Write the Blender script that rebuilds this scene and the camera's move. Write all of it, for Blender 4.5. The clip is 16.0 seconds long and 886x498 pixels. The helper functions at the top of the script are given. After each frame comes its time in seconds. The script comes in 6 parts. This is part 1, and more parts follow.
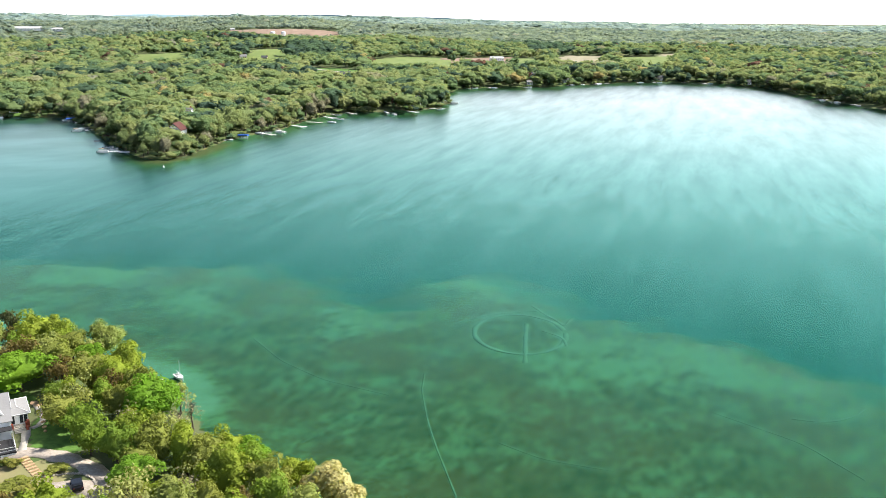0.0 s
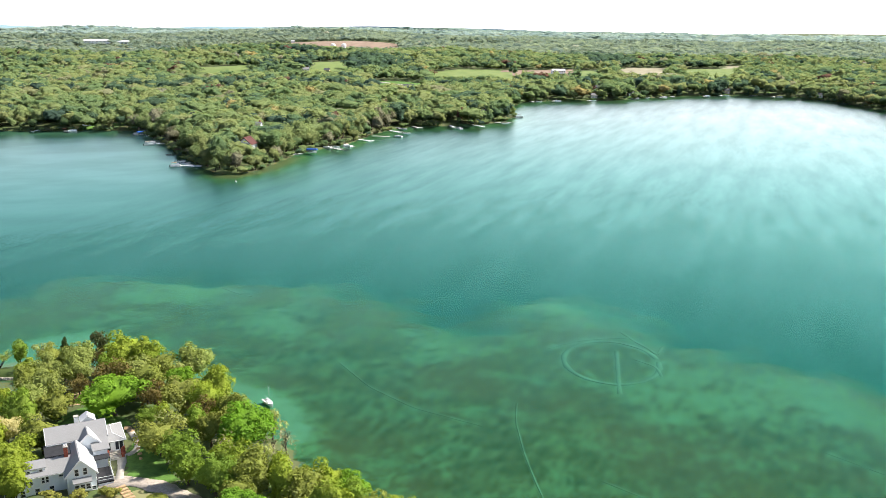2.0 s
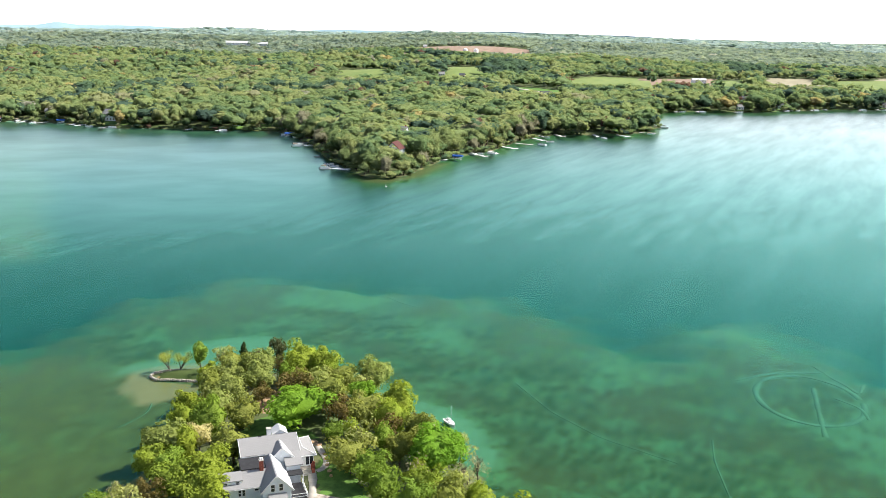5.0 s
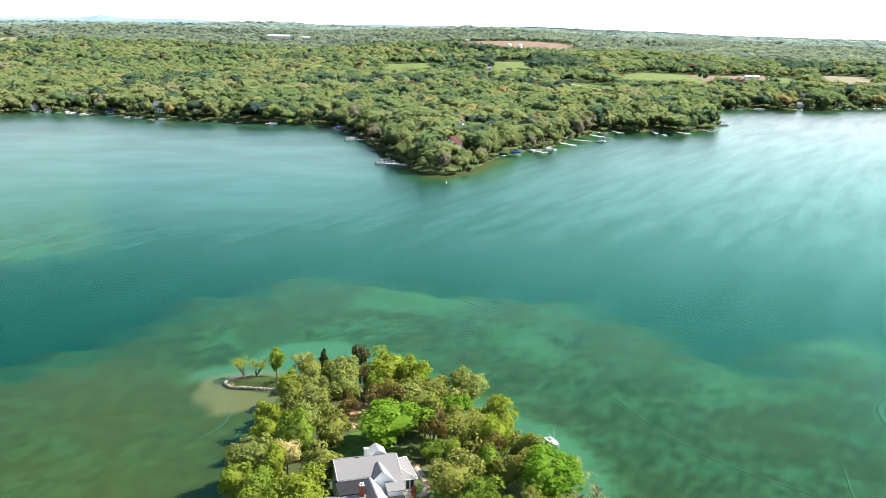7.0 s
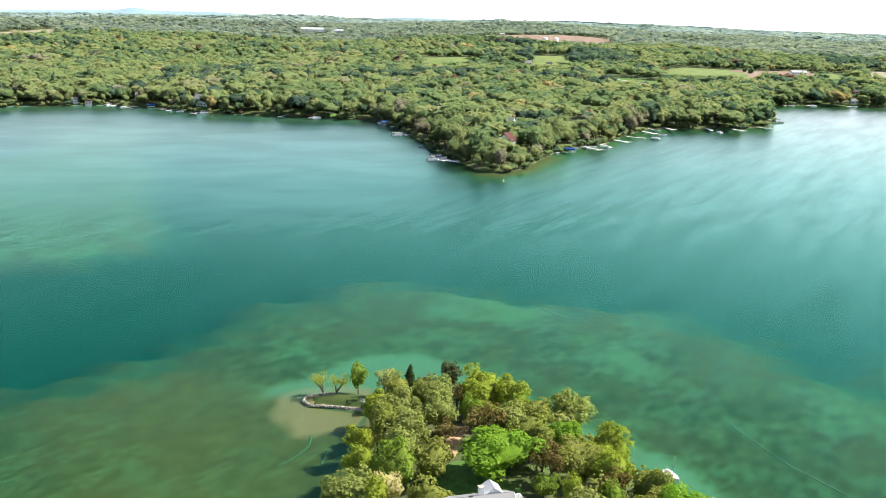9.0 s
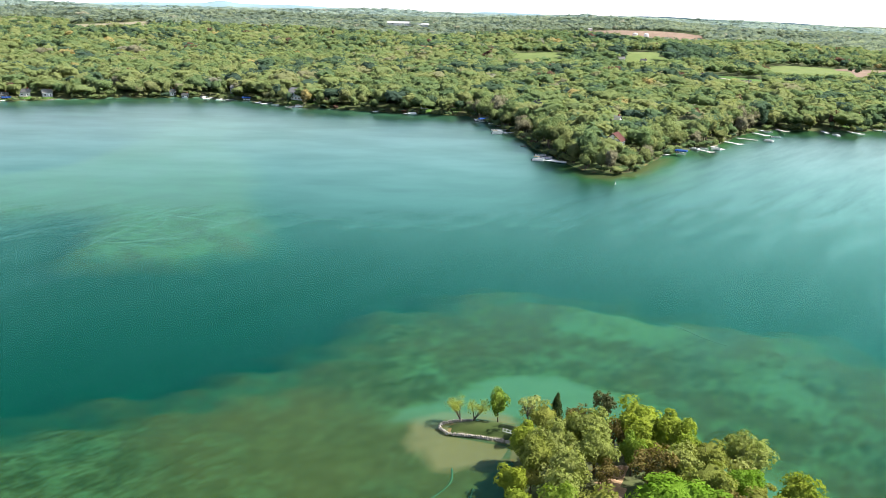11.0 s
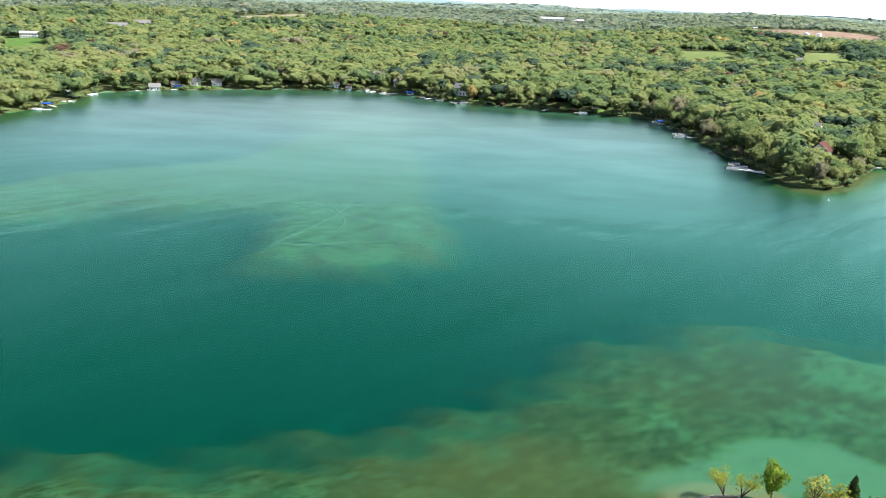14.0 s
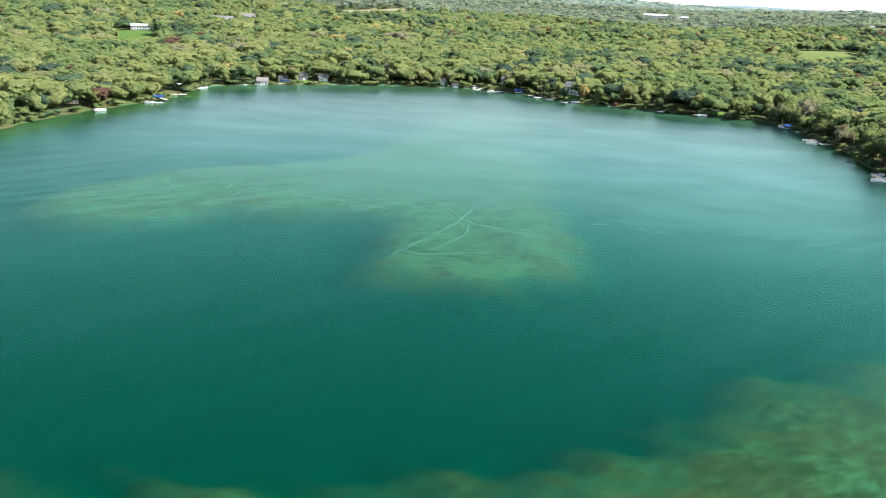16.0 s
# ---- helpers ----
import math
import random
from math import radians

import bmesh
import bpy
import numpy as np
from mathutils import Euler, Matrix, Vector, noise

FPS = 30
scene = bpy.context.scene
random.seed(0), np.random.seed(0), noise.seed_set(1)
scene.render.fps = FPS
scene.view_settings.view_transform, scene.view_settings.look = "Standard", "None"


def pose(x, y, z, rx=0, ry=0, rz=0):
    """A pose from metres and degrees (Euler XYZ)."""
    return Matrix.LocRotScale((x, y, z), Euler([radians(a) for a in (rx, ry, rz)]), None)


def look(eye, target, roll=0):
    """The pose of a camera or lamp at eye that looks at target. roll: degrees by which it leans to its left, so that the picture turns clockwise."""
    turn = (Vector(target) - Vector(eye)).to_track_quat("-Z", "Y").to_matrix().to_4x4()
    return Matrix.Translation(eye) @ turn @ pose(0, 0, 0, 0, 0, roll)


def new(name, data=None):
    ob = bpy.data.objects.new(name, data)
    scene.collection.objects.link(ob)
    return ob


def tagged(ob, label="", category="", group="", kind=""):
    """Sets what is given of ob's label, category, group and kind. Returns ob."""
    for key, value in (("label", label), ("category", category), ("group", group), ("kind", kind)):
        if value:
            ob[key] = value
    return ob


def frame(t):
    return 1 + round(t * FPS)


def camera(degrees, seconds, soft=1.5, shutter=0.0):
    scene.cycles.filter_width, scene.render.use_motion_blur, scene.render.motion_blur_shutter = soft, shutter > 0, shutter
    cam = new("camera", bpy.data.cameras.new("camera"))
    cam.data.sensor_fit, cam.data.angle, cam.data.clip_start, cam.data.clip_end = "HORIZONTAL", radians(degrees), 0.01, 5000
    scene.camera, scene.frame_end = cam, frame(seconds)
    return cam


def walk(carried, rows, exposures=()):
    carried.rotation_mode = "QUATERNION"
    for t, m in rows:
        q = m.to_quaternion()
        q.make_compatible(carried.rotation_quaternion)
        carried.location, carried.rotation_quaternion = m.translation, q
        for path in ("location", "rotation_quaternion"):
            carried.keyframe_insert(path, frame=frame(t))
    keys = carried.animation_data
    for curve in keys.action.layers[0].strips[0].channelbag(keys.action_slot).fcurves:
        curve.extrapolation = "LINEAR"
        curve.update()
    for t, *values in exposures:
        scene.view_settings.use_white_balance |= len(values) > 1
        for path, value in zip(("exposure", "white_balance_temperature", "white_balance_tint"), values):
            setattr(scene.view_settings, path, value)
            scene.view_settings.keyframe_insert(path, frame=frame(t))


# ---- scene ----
cam = camera(51.05, 16.0, soft=0.8)
# seconds, x, y, z, yaw to the left, pitch up, roll
PATH = [
    (0, -0.38, 1.79, 84.72, -0.193, -14.601, 0.270),
    (0.5, -2.82, 3.98, 85.23, 0.544, -14.437, 0.193),
    (1, -5.27, 5.87, 85.75, 1.132, -14.274, 0.120),
    (1.5, -7.74, 7.12, 86.28, 2.112, -14.121, 0.085),
    (2, -10.24, 7.86, 86.85, 3.150, -13.972, 0.074),
    (2.5, -12.76, 8.34, 87.46, 4.162, -13.827, 0.087),
    (3, -15.53, 8.64, 87.99, 5.526, -13.695, 0.164),
    (3.5, -18.32, 9.13, 88.33, 6.967, -13.588, 0.294),
    (4, -21.29, 10.50, 88.38, 8.279, -13.542, 0.425),
    (4.5, -24.69, 12.81, 88.01, 9.502, -13.616, 0.583),
    (7, -45.82, 28.95, 84.69, 12.639, -14.005, 1.031),
    (7.5, -50.54, 32.53, 84.19, 12.905, -14.088, 1.056),
    (8, -55.23, 35.99, 83.83, 13.191, -14.195, 1.094),
    (10.5, -79.77, 51.84, 82.85, 17.471, -14.733, 1.409),
    (11, -84.79, 55.46, 82.55, 18.962, -14.825, 1.499),
    (11.5, -90.06, 58.95, 82.09, 20.406, -14.909, 1.591),
    (12, -95.19, 62.44, 81.55, 21.809, -14.979, 1.719),
    (12.5, -100.26, 65.59, 81.00, 23.227, -15.031, 1.832),
    (13, -105.23, 68.71, 80.54, 24.654, -15.093, 1.914),
    (13.5, -110.31, 71.62, 80.17, 26.053, -15.218, 1.973),
    (14, -115.80, 75.18, 79.99, 27.489, -15.323, 2.071),
    (14.5, -121.34, 78.43, 79.85, 28.910, -15.444, 2.173),
    (15, -126.84, 81.03, 79.69, 30.316, -15.564, 2.259),
    (15.5, -132.19, 83.19, 79.52, 31.672, -15.680, 2.329),
    (16, -137.53, 85.15, 79.36, 32.989, -15.806, 2.381),
]


def flown(x, y, z, yaw, pitch, roll):
    """The pose of the camera of a drone from its place and turn."""
    return pose(x, y, z, 0, 0, yaw) @ pose(0, 0, 0, 90 + pitch) @ pose(0, 0, 0, 0, 0, roll)


walk(cam, [(t, flown(*row)) for t, *row in PATH])

# ---- light ----
scene.view_settings.exposure = 0.9
SUN_AZ, SUN_EL = 62.0, 44.0          # degrees clockwise from +y, and above the horizon
world = bpy.data.worlds.new("sky")
scene.world = world
world.use_nodes = True
wn, wl = world.node_tree.nodes, world.node_tree.links
sky = wn.new("ShaderNodeTexSky")
sky.sky_type, sky.sun_disc = "NISHITA", False
sky.sun_elevation, sky.sun_rotation = radians(SUN_EL), radians(SUN_AZ)
sky.air_density, sky.dust_density, sky.ozone_density = 1.0, 1.0, 1.0
# thin bright clouds, closing to a white haze towards the horizon
way = wn.new("ShaderNodeTexCoord").outputs["Generated"]
parts_ = wn.new("ShaderNodeSeparateXYZ")
wl.new(way, parts_.inputs[0])
lift = wn.new("ShaderNodeMath")
lift.operation = "MAXIMUM"
wl.new(parts_.outputs["Z"], lift.inputs[0])
lift.inputs[1].default_value = 0.0
plane = wn.new("ShaderNodeMapping")
plane.inputs["Scale"].default_value = (1.0, 1.0, 3.5)
wl.new(way, plane.inputs[0])
puffs = wn.new("ShaderNodeTexNoise")
puffs.inputs["Scale"].default_value, puffs.inputs["Detail"].default_value, puffs.inputs["Roughness"].default_value = 2.3, 5.0, 0.55
wl.new(plane.outputs[0], puffs.inputs["Vector"])
cover = wn.new("ShaderNodeMapRange")
cover.inputs[1].default_value, cover.inputs[2].default_value, cover.inputs[3].default_value, cover.inputs[4].default_value = 0.46, 0.72, 0.0, 0.05
wl.new(puffs.outputs["Fac"], cover.inputs[0])
sunward = wn.new("ShaderNodeVectorMath")
sunward.operation = "DOT_PRODUCT"
wl.new(way, sunward.inputs[0])
sunward.inputs[1].default_value = (math.sin(radians(SUN_AZ)), math.cos(radians(SUN_AZ)), 0.0)
reach = wn.new("ShaderNodeMapRange")
reach.inputs[1].default_value, reach.inputs[2].default_value, reach.inputs[3].default_value, reach.inputs[4].default_value = -0.1, 1.0, 0.34, 0.5
wl.new(sunward.outputs["Value"], reach.inputs[0])
steep = wn.new("ShaderNodeMath")
steep.operation = "DIVIDE"
wl.new(lift.outputs[0], steep.inputs[0])
wl.new(reach.outputs[0], steep.inputs[1])
haze = wn.new("ShaderNodeMapRange")
haze.interpolation_type = "SMOOTHSTEP"
haze.inputs[1].default_value, haze.inputs[2].default_value, haze.inputs[3].default_value, haze.inputs[4].default_value = 0.0, 1.0, 0.97, 0.0
wl.new(steep.outputs[0], haze.inputs[0])
most = wn.new("ShaderNodeMath")
most.operation = "MAXIMUM"
wl.new(cover.outputs[0], most.inputs[0])
wl.new(haze.outputs[0], most.inputs[1])
# the haze is brightest under the sun
glare = wn.new("ShaderNodeMapRange")
glare.interpolation_type = "SMOOTHSTEP"
glare.inputs[1].default_value, glare.inputs[2].default_value, glare.inputs[3].default_value, glare.inputs[4].default_value = -0.2, 1.0, 13.0, 23.0
wl.new(sunward.outputs["Value"], glare.inputs[0])
tint = wn.new("ShaderNodeVectorMath")
tint.operation = "SCALE"
tint.inputs[0].default_value = (1.06, 1.03, 1.09)
wl.new(glare.outputs[0], tint.inputs["Scale"])
veil = wn.new("ShaderNodeMix")
veil.data_type = "RGBA"
wl.new(most.outputs[0], veil.inputs[0])
wl.new(sky.outputs[0], veil.inputs[6])
wl.new(tint.outputs[0], veil.inputs[7])
wl.new(veil.outputs[2], wn["Background"].inputs[0])
wn["Background"].inputs[1].default_value = 0.085
sun_lamp = bpy.data.lights.new("sun", "SUN")
sun_lamp.energy, sun_lamp.angle, sun_lamp.color = 4.6, radians(0.6), (1.0, 0.95, 0.87)
sun = new("sun", sun_lamp)
az, el = radians(SUN_AZ), radians(SUN_EL)
sun.matrix_world = look((0, 0, 300), (-300 * math.sin(az) * math.cos(el), -300 * math.cos(az) * math.cos(el), 300 - 300 * math.sin(el)))

# ---- materials ----
def mat(name, rough=0.8, metal=0.0, spec=0.3):
    """A new node material: the material, its nodes, its links and its main shader."""
    m = bpy.data.materials.new(name)
    m.use_nodes = True
    nodes, links = m.node_tree.nodes, m.node_tree.links
    b = nodes["Principled BSDF"]
    b.inputs["Roughness"].default_value, b.inputs["Metallic"].default_value = rough, metal
    b.inputs["Specular IOR Level"].default_value = spec
    return m, nodes, links, b


def tex(nodes, links, kind, scale, vector=None, detail=4.0, rough=0.55, stretch=None):
    """A noise or voronoi texture in metres of the world, as the socket of its value."""
    if vector is None:
        vector = nodes.new("ShaderNodeNewGeometry").outputs["Position"]
    if stretch:
        mp = nodes.new("ShaderNodeMapping")
        mp.inputs["Scale"].default_value = stretch[:3]
        if len(stretch) > 3:
            mp.inputs["Rotation"].default_value = (0, 0, radians(stretch[3]))
        links.new(vector, mp.inputs[0])
        vector = mp.outputs[0]
    n = nodes.new("ShaderNodeTexNoise" if kind == "noise" else "ShaderNodeTexVoronoi")
    links.new(vector, n.inputs["Vector"])
    n.inputs["Scale"].default_value = scale
    if kind == "noise":
        n.inputs["Detail"].default_value, n.inputs["Roughness"].default_value = detail, rough
        return n.outputs["Fac"]
    return n.outputs["Distance"]


def grain(nodes, links, angle, long, short, detail=2.0, rough=0.5):
    """Noise drawn out along a direction of the plan: degrees from +x, and the size of its cells along and across it in metres."""
    mp, n = nodes.new("ShaderNodeMapping"), nodes.new("ShaderNodeTexNoise")
    mp.vector_type = "TEXTURE"
    mp.inputs["Rotation"].default_value, mp.inputs["Scale"].default_value = (0, 0, radians(angle)), (long, short, short)
    links.new(nodes.new("ShaderNodeNewGeometry").outputs["Position"], mp.inputs[0])
    links.new(mp.outputs[0], n.inputs["Vector"])
    n.inputs["Scale"].default_value, n.inputs["Detail"].default_value, n.inputs["Roughness"].default_value = 1.0, detail, rough
    return n.outputs["Fac"]


def span(nodes, links, value, a, b, c=0.0, d=1.0):
    """A smooth step of a value from a to b, as c to d."""
    n = nodes.new("ShaderNodeMapRange")
    n.interpolation_type = "SMOOTHSTEP"
    for sock, v in zip(n.inputs[1:5], (a, b, c, d)):
        sock.default_value = v
    links.new(value, n.inputs[0])
    return n.outputs[0]


def blend(nodes, links, fac, a, b):
    """A mix of two values."""
    n = nodes.new("ShaderNodeMix")
    for sock, v in ((n.inputs[0], fac), (n.inputs[2], a), (n.inputs[3], b)):
        links.new(v, sock)
    return n.outputs[0]


def ramp(nodes, links, value, stops):
    r = nodes.new("ShaderNodeValToRGB")
    while len(r.color_ramp.elements) < len(stops):
        r.color_ramp.elements.new(0.5)
    for e, (p, c) in zip(r.color_ramp.elements, stops):
        e.position = p
        e.color = (c, c, c, 1) if isinstance(c, (int, float)) else (*c, 1)
    links.new(value, r.inputs[0])
    return r.outputs[0]


def mix(nodes, links, fac, a, b, how="MIX"):
    n = nodes.new("ShaderNodeMix")
    n.data_type, n.blend_type = "RGBA", how
    for sock, v in ((n.inputs[0], fac), (n.inputs[6], a), (n.inputs[7], b)):
        if isinstance(v, (int, float)):
            sock.default_value = v
        elif isinstance(v, tuple):
            sock.default_value = (*v, 1)
        else:
            links.new(v, sock)
    return n.outputs[2]


def calc(nodes, links, op, a, b=0.0, c=None):
    n = nodes.new("ShaderNodeMath")
    n.operation = op
    for sock, v in zip(n.inputs, (a, b) if c is None else (a, b, c)):
        if isinstance(v, (int, float)):
            sock.default_value = v
        else:
            links.new(v, sock)
    return n.outputs[0]


def bump(nodes, links, shader, height, strength, distance):
    b = nodes.new("ShaderNodeBump")
    b.inputs["Strength"].default_value, b.inputs["Distance"].default_value = strength, distance
    links.new(height, b.inputs["Height"])
    links.new(b.outputs[0], shader.inputs["Normal"])


def attribute(nodes, name):
    n = nodes.new("ShaderNodeAttribute")
    n.attribute_name = name
    return n.outputs["Fac"]


def plain(name, colour, rough=0.7, vary=0.18, scale=1.5, metal=0.0, spec=0.3, relief=0.0):
    """A surface of one colour with blotches and grain in it."""
    m, n, l, b = mat(name, rough, metal, spec)
    coarse, fine = tex(n, l, "noise", scale), tex(n, l, "noise", scale * 9, detail=6)
    dark = tuple(v * (1 - vary) for v in colour)
    light = tuple(min(1, v * (1 + vary)) for v in colour)
    c = mix(n, l, ramp(n, l, coarse, [(0.35, 0.0), (0.65, 1.0)]), dark, light)
    c = mix(n, l, calc(n, l, "MULTIPLY", fine, vary * 1.5), c, tuple(v * 0.6 for v in colour))
    l.new(c, b.inputs["Base Color"])
    if relief:
        bump(n, l, b, fine, 0.6, relief)
    return m


def leafy(name, stops, tone=None, spread=0.35, glow=0.35, grain=1.1, soft=0.0):
    """Foliage: light falls partly through the leaves. stops: the colours over which the tone of a tree runs."""
    m = bpy.data.materials.new(name)
    m.use_nodes = True
    n, l = m.node_tree.nodes, m.node_tree.links
    n.remove(n["Principled BSDF"])
    if tone:
        t = attribute(n, tone)
    else:
        t = n.new("ShaderNodeObjectInfo").outputs["Random"]
    island = n.new("ShaderNodeNewGeometry").outputs["Random Per Island"]
    c = ramp(n, l, t, stops)
    c = mix(n, l, calc(n, l, "MULTIPLY", island, spread * 1.6), c, tuple(v * 1.2 for v in stops[0][1]))
    c = mix(n, l, calc(n, l, "MULTIPLY", tex(n, l, "noise", 0.25, detail=2), spread), c, (0.27, 0.36, 0.16))
    fine = tex(n, l, "noise", grain, detail=6, rough=0.7)
    c = mix(n, l, ramp(n, l, fine, [(0.36, 0.34 - 0.22 * soft), (0.6, 0.0)]), c, tuple(v * 0.9 for v in stops[0][1]))
    d, tr, mx = n.new("ShaderNodeBsdfDiffuse"), n.new("ShaderNodeBsdfTranslucent"), n.new("ShaderNodeMixShader")
    mx.inputs[0].default_value = glow
    bump(n, l, d, fine, 0.9, 0.9 / grain)
    if soft:
        # a crown of loose leaves is shaded more evenly than a solid ball
        g, up, sm = n.new("ShaderNodeNewGeometry"), n.new("ShaderNodeVectorMath"), n.new("ShaderNodeVectorMath")
        up.operation, sm.operation = "MULTIPLY_ADD", "NORMALIZE"
        up.inputs[1].default_value, up.inputs[2].default_value = (1 - soft,) * 3, (0.0, 0.0, soft)
        l.new(g.outputs["Normal"], up.inputs[0])
        l.new(up.outputs[0], sm.inputs[0])
        l.new(sm.outputs[0], d.inputs["Normal"].links[0].from_node.inputs["Normal"])
    l.new(c, d.inputs[0])
    l.new(mix(n, l, 1.0, c, (1.0, 1.0, 0.55), "MULTIPLY"), tr.inputs[0])
    l.new(d.outputs[0], mx.inputs[1])
    l.new(tr.outputs[0], mx.inputs[2])
    l.new(mx.outputs[0], n["Material Output"].inputs[0])
    return m


FOREST = leafy("spring_woods", [(0.0, (0.075, 0.125, 0.095)), (0.12, (0.14, 0.225, 0.115)), (0.3, (0.2, 0.29, 0.12)), (0.5, (0.285, 0.35, 0.135)),
                                (0.7, (0.34, 0.375, 0.15)), (0.86, (0.34, 0.32, 0.21)), (0.95, (0.37, 0.37, 0.3)), (0.975, (0.16, 0.07, 0.06)), (1.0, (0.5, 0.41, 0.17))], "tone", 0.06, 0.3, soft=0.85)
# these two have the haze of distance mixed into their leaf colours
FOREST_FAR = leafy("hazed_distant_woods", [(0.0, (0.15, 0.215, 0.2)), (0.2, (0.23, 0.3, 0.24)), (0.5, (0.31, 0.38, 0.28)), (0.8, (0.36, 0.41, 0.3)), (1.0, (0.43, 0.42, 0.35))], "tone", 0.06, 0.35, 0.4, 0.85)
FOREST_HORIZON = leafy("hazed_skyline_woods", [(0.0, (0.25, 0.35, 0.36)), (0.3, (0.36, 0.47, 0.46)), (0.7, (0.46, 0.56, 0.52)), (1.0, (0.53, 0.56, 0.5))], "tone", 0.05, 0.35, 0.2, 0.85)
BARK = plain("bark", (0.12, 0.095, 0.07), 0.9, 0.35, 3.0)


def ground_material():
    m, n, l, b = mat("meadow_and_woodland_floor", 0.95)
    big, small = tex(n, l, "noise", 0.05), tex(n, l, "noise", 1.3, detail=8)
    c = mix(n, l, ramp(n, l, big, [(0.4, 0.0), (0.6, 1.0)]), (0.1, 0.16, 0.04), (0.13, 0.125, 0.06))
    c = mix(n, l, small, c, (0.07, 0.095, 0.032))
    l.new(c, b.inputs["Base Color"])
    bump(n, l, b, small, 0.5, 0.15)
    return m


def bed_material():
    """The bottom of the lake: sand where it is shallow, weed on the shelf, marl on the slope, blue-green depths."""
    m, n, l, b = mat("lake_bed", 1.0, 0.0, 0.0)
    place = n.new("ShaderNodeNewGeometry")
    xyz = n.new("ShaderNodeSeparateXYZ")
    l.new(place.outputs["Position"], xyz.inputs[0])
    depth = calc(n, l, "MULTIPLY", xyz.outputs["Z"], -1.0)
    warp = tex(n, l, "noise", 0.03, detail=3)
    patches = grain(n, l, -24, 18.0, 12.0, 6.0, 0.62)
    fine = grain(n, l, 68, 4.2, 2.4, 6.0, 0.7)
    weed = mix(n, l, ramp(n, l, fine, [(0.36, 0.0), (0.64, 1.0)]), (0.03, 0.058, 0.017), (0.066, 0.108, 0.036))
    weed = mix(n, l, ramp(n, l, warp, [(0.42, 0.0), (0.62, 0.6)]), weed, (0.07, 0.078, 0.024))
    sand = mix(n, l, fine, (0.066, 0.14, 0.056), (0.095, 0.2, 0.082))
    speck = grain(n, l, 68, 1.3, 0.9, 4.0, 0.7)
    spots = calc(n, l, "ADD", calc(n, l, "MULTIPLY", patches, 0.42), calc(n, l, "ADD", calc(n, l, "MULTIPLY", fine, 0.48), calc(n, l, "MULTIPLY", speck, 0.22)))
    spots = calc(n, l, "ADD", spots, calc(n, l, "MULTIPLY", attribute(n, "sand"), 0.16))
    shelf = mix(n, l, ramp(n, l, spots, [(0.55, 0.0), (0.7, 0.95)]), weed, sand)
    olive = mix(n, l, fine, (0.055, 0.06, 0.018), (0.14, 0.14, 0.04))
    shelf = mix(n, l, calc(n, l, "MULTIPLY", attribute(n, "mud"), calc(n, l, "ADD", calc(n, l, "MULTIPLY", warp, 0.8), 0.4)), shelf, olive)
    beach = mix(n, l, fine, (0.2, 0.145, 0.062), (0.3, 0.22, 0.105))
    shelf = mix(n, l, ramp(n, l, calc(n, l, "ADD", attribute(n, "beach"), calc(n, l, "MULTIPLY", fine, 0.3)), [(0.45, 0.0), (0.85, 1.0)]), shelf, beach)
    marl = mix(n, l, patches, (0.1, 0.2, 0.125), (0.18, 0.31, 0.21))
    shelf = mix(n, l, attribute(n, "marl"), shelf, marl)
    lip = mix(n, l, fine, (0.02, 0.09, 0.043), (0.034, 0.13, 0.064))
    lip = mix(n, l, ramp(n, l, calc(n, l, "ADD", calc(n, l, "MULTIPLY", patches, 0.6), calc(n, l, "MULTIPLY", fine, 0.4)), [(0.42, 0.85), (0.58, 0.0)]), lip, weed)
    deep = mix(n, l, warp, (0.0001, 0.05, 0.027), (0.0002, 0.06, 0.034))
    d = calc(n, l, "ADD", depth, calc(n, l, "MULTIPLY", patches, 1.4))
    c = mix(n, l, ramp(n, l, calc(n, l, "MULTIPLY", d, 0.1), [(0.2, 0.0), (0.32, 0.8)]), shelf, lip)
    c = mix(n, l, ramp(n, l, calc(n, l, "MULTIPLY", d, 0.1), [(0.26, 0.0), (0.6, 1.0)]), c, deep)
    l.new(c, b.inputs["Base Color"])
    return m


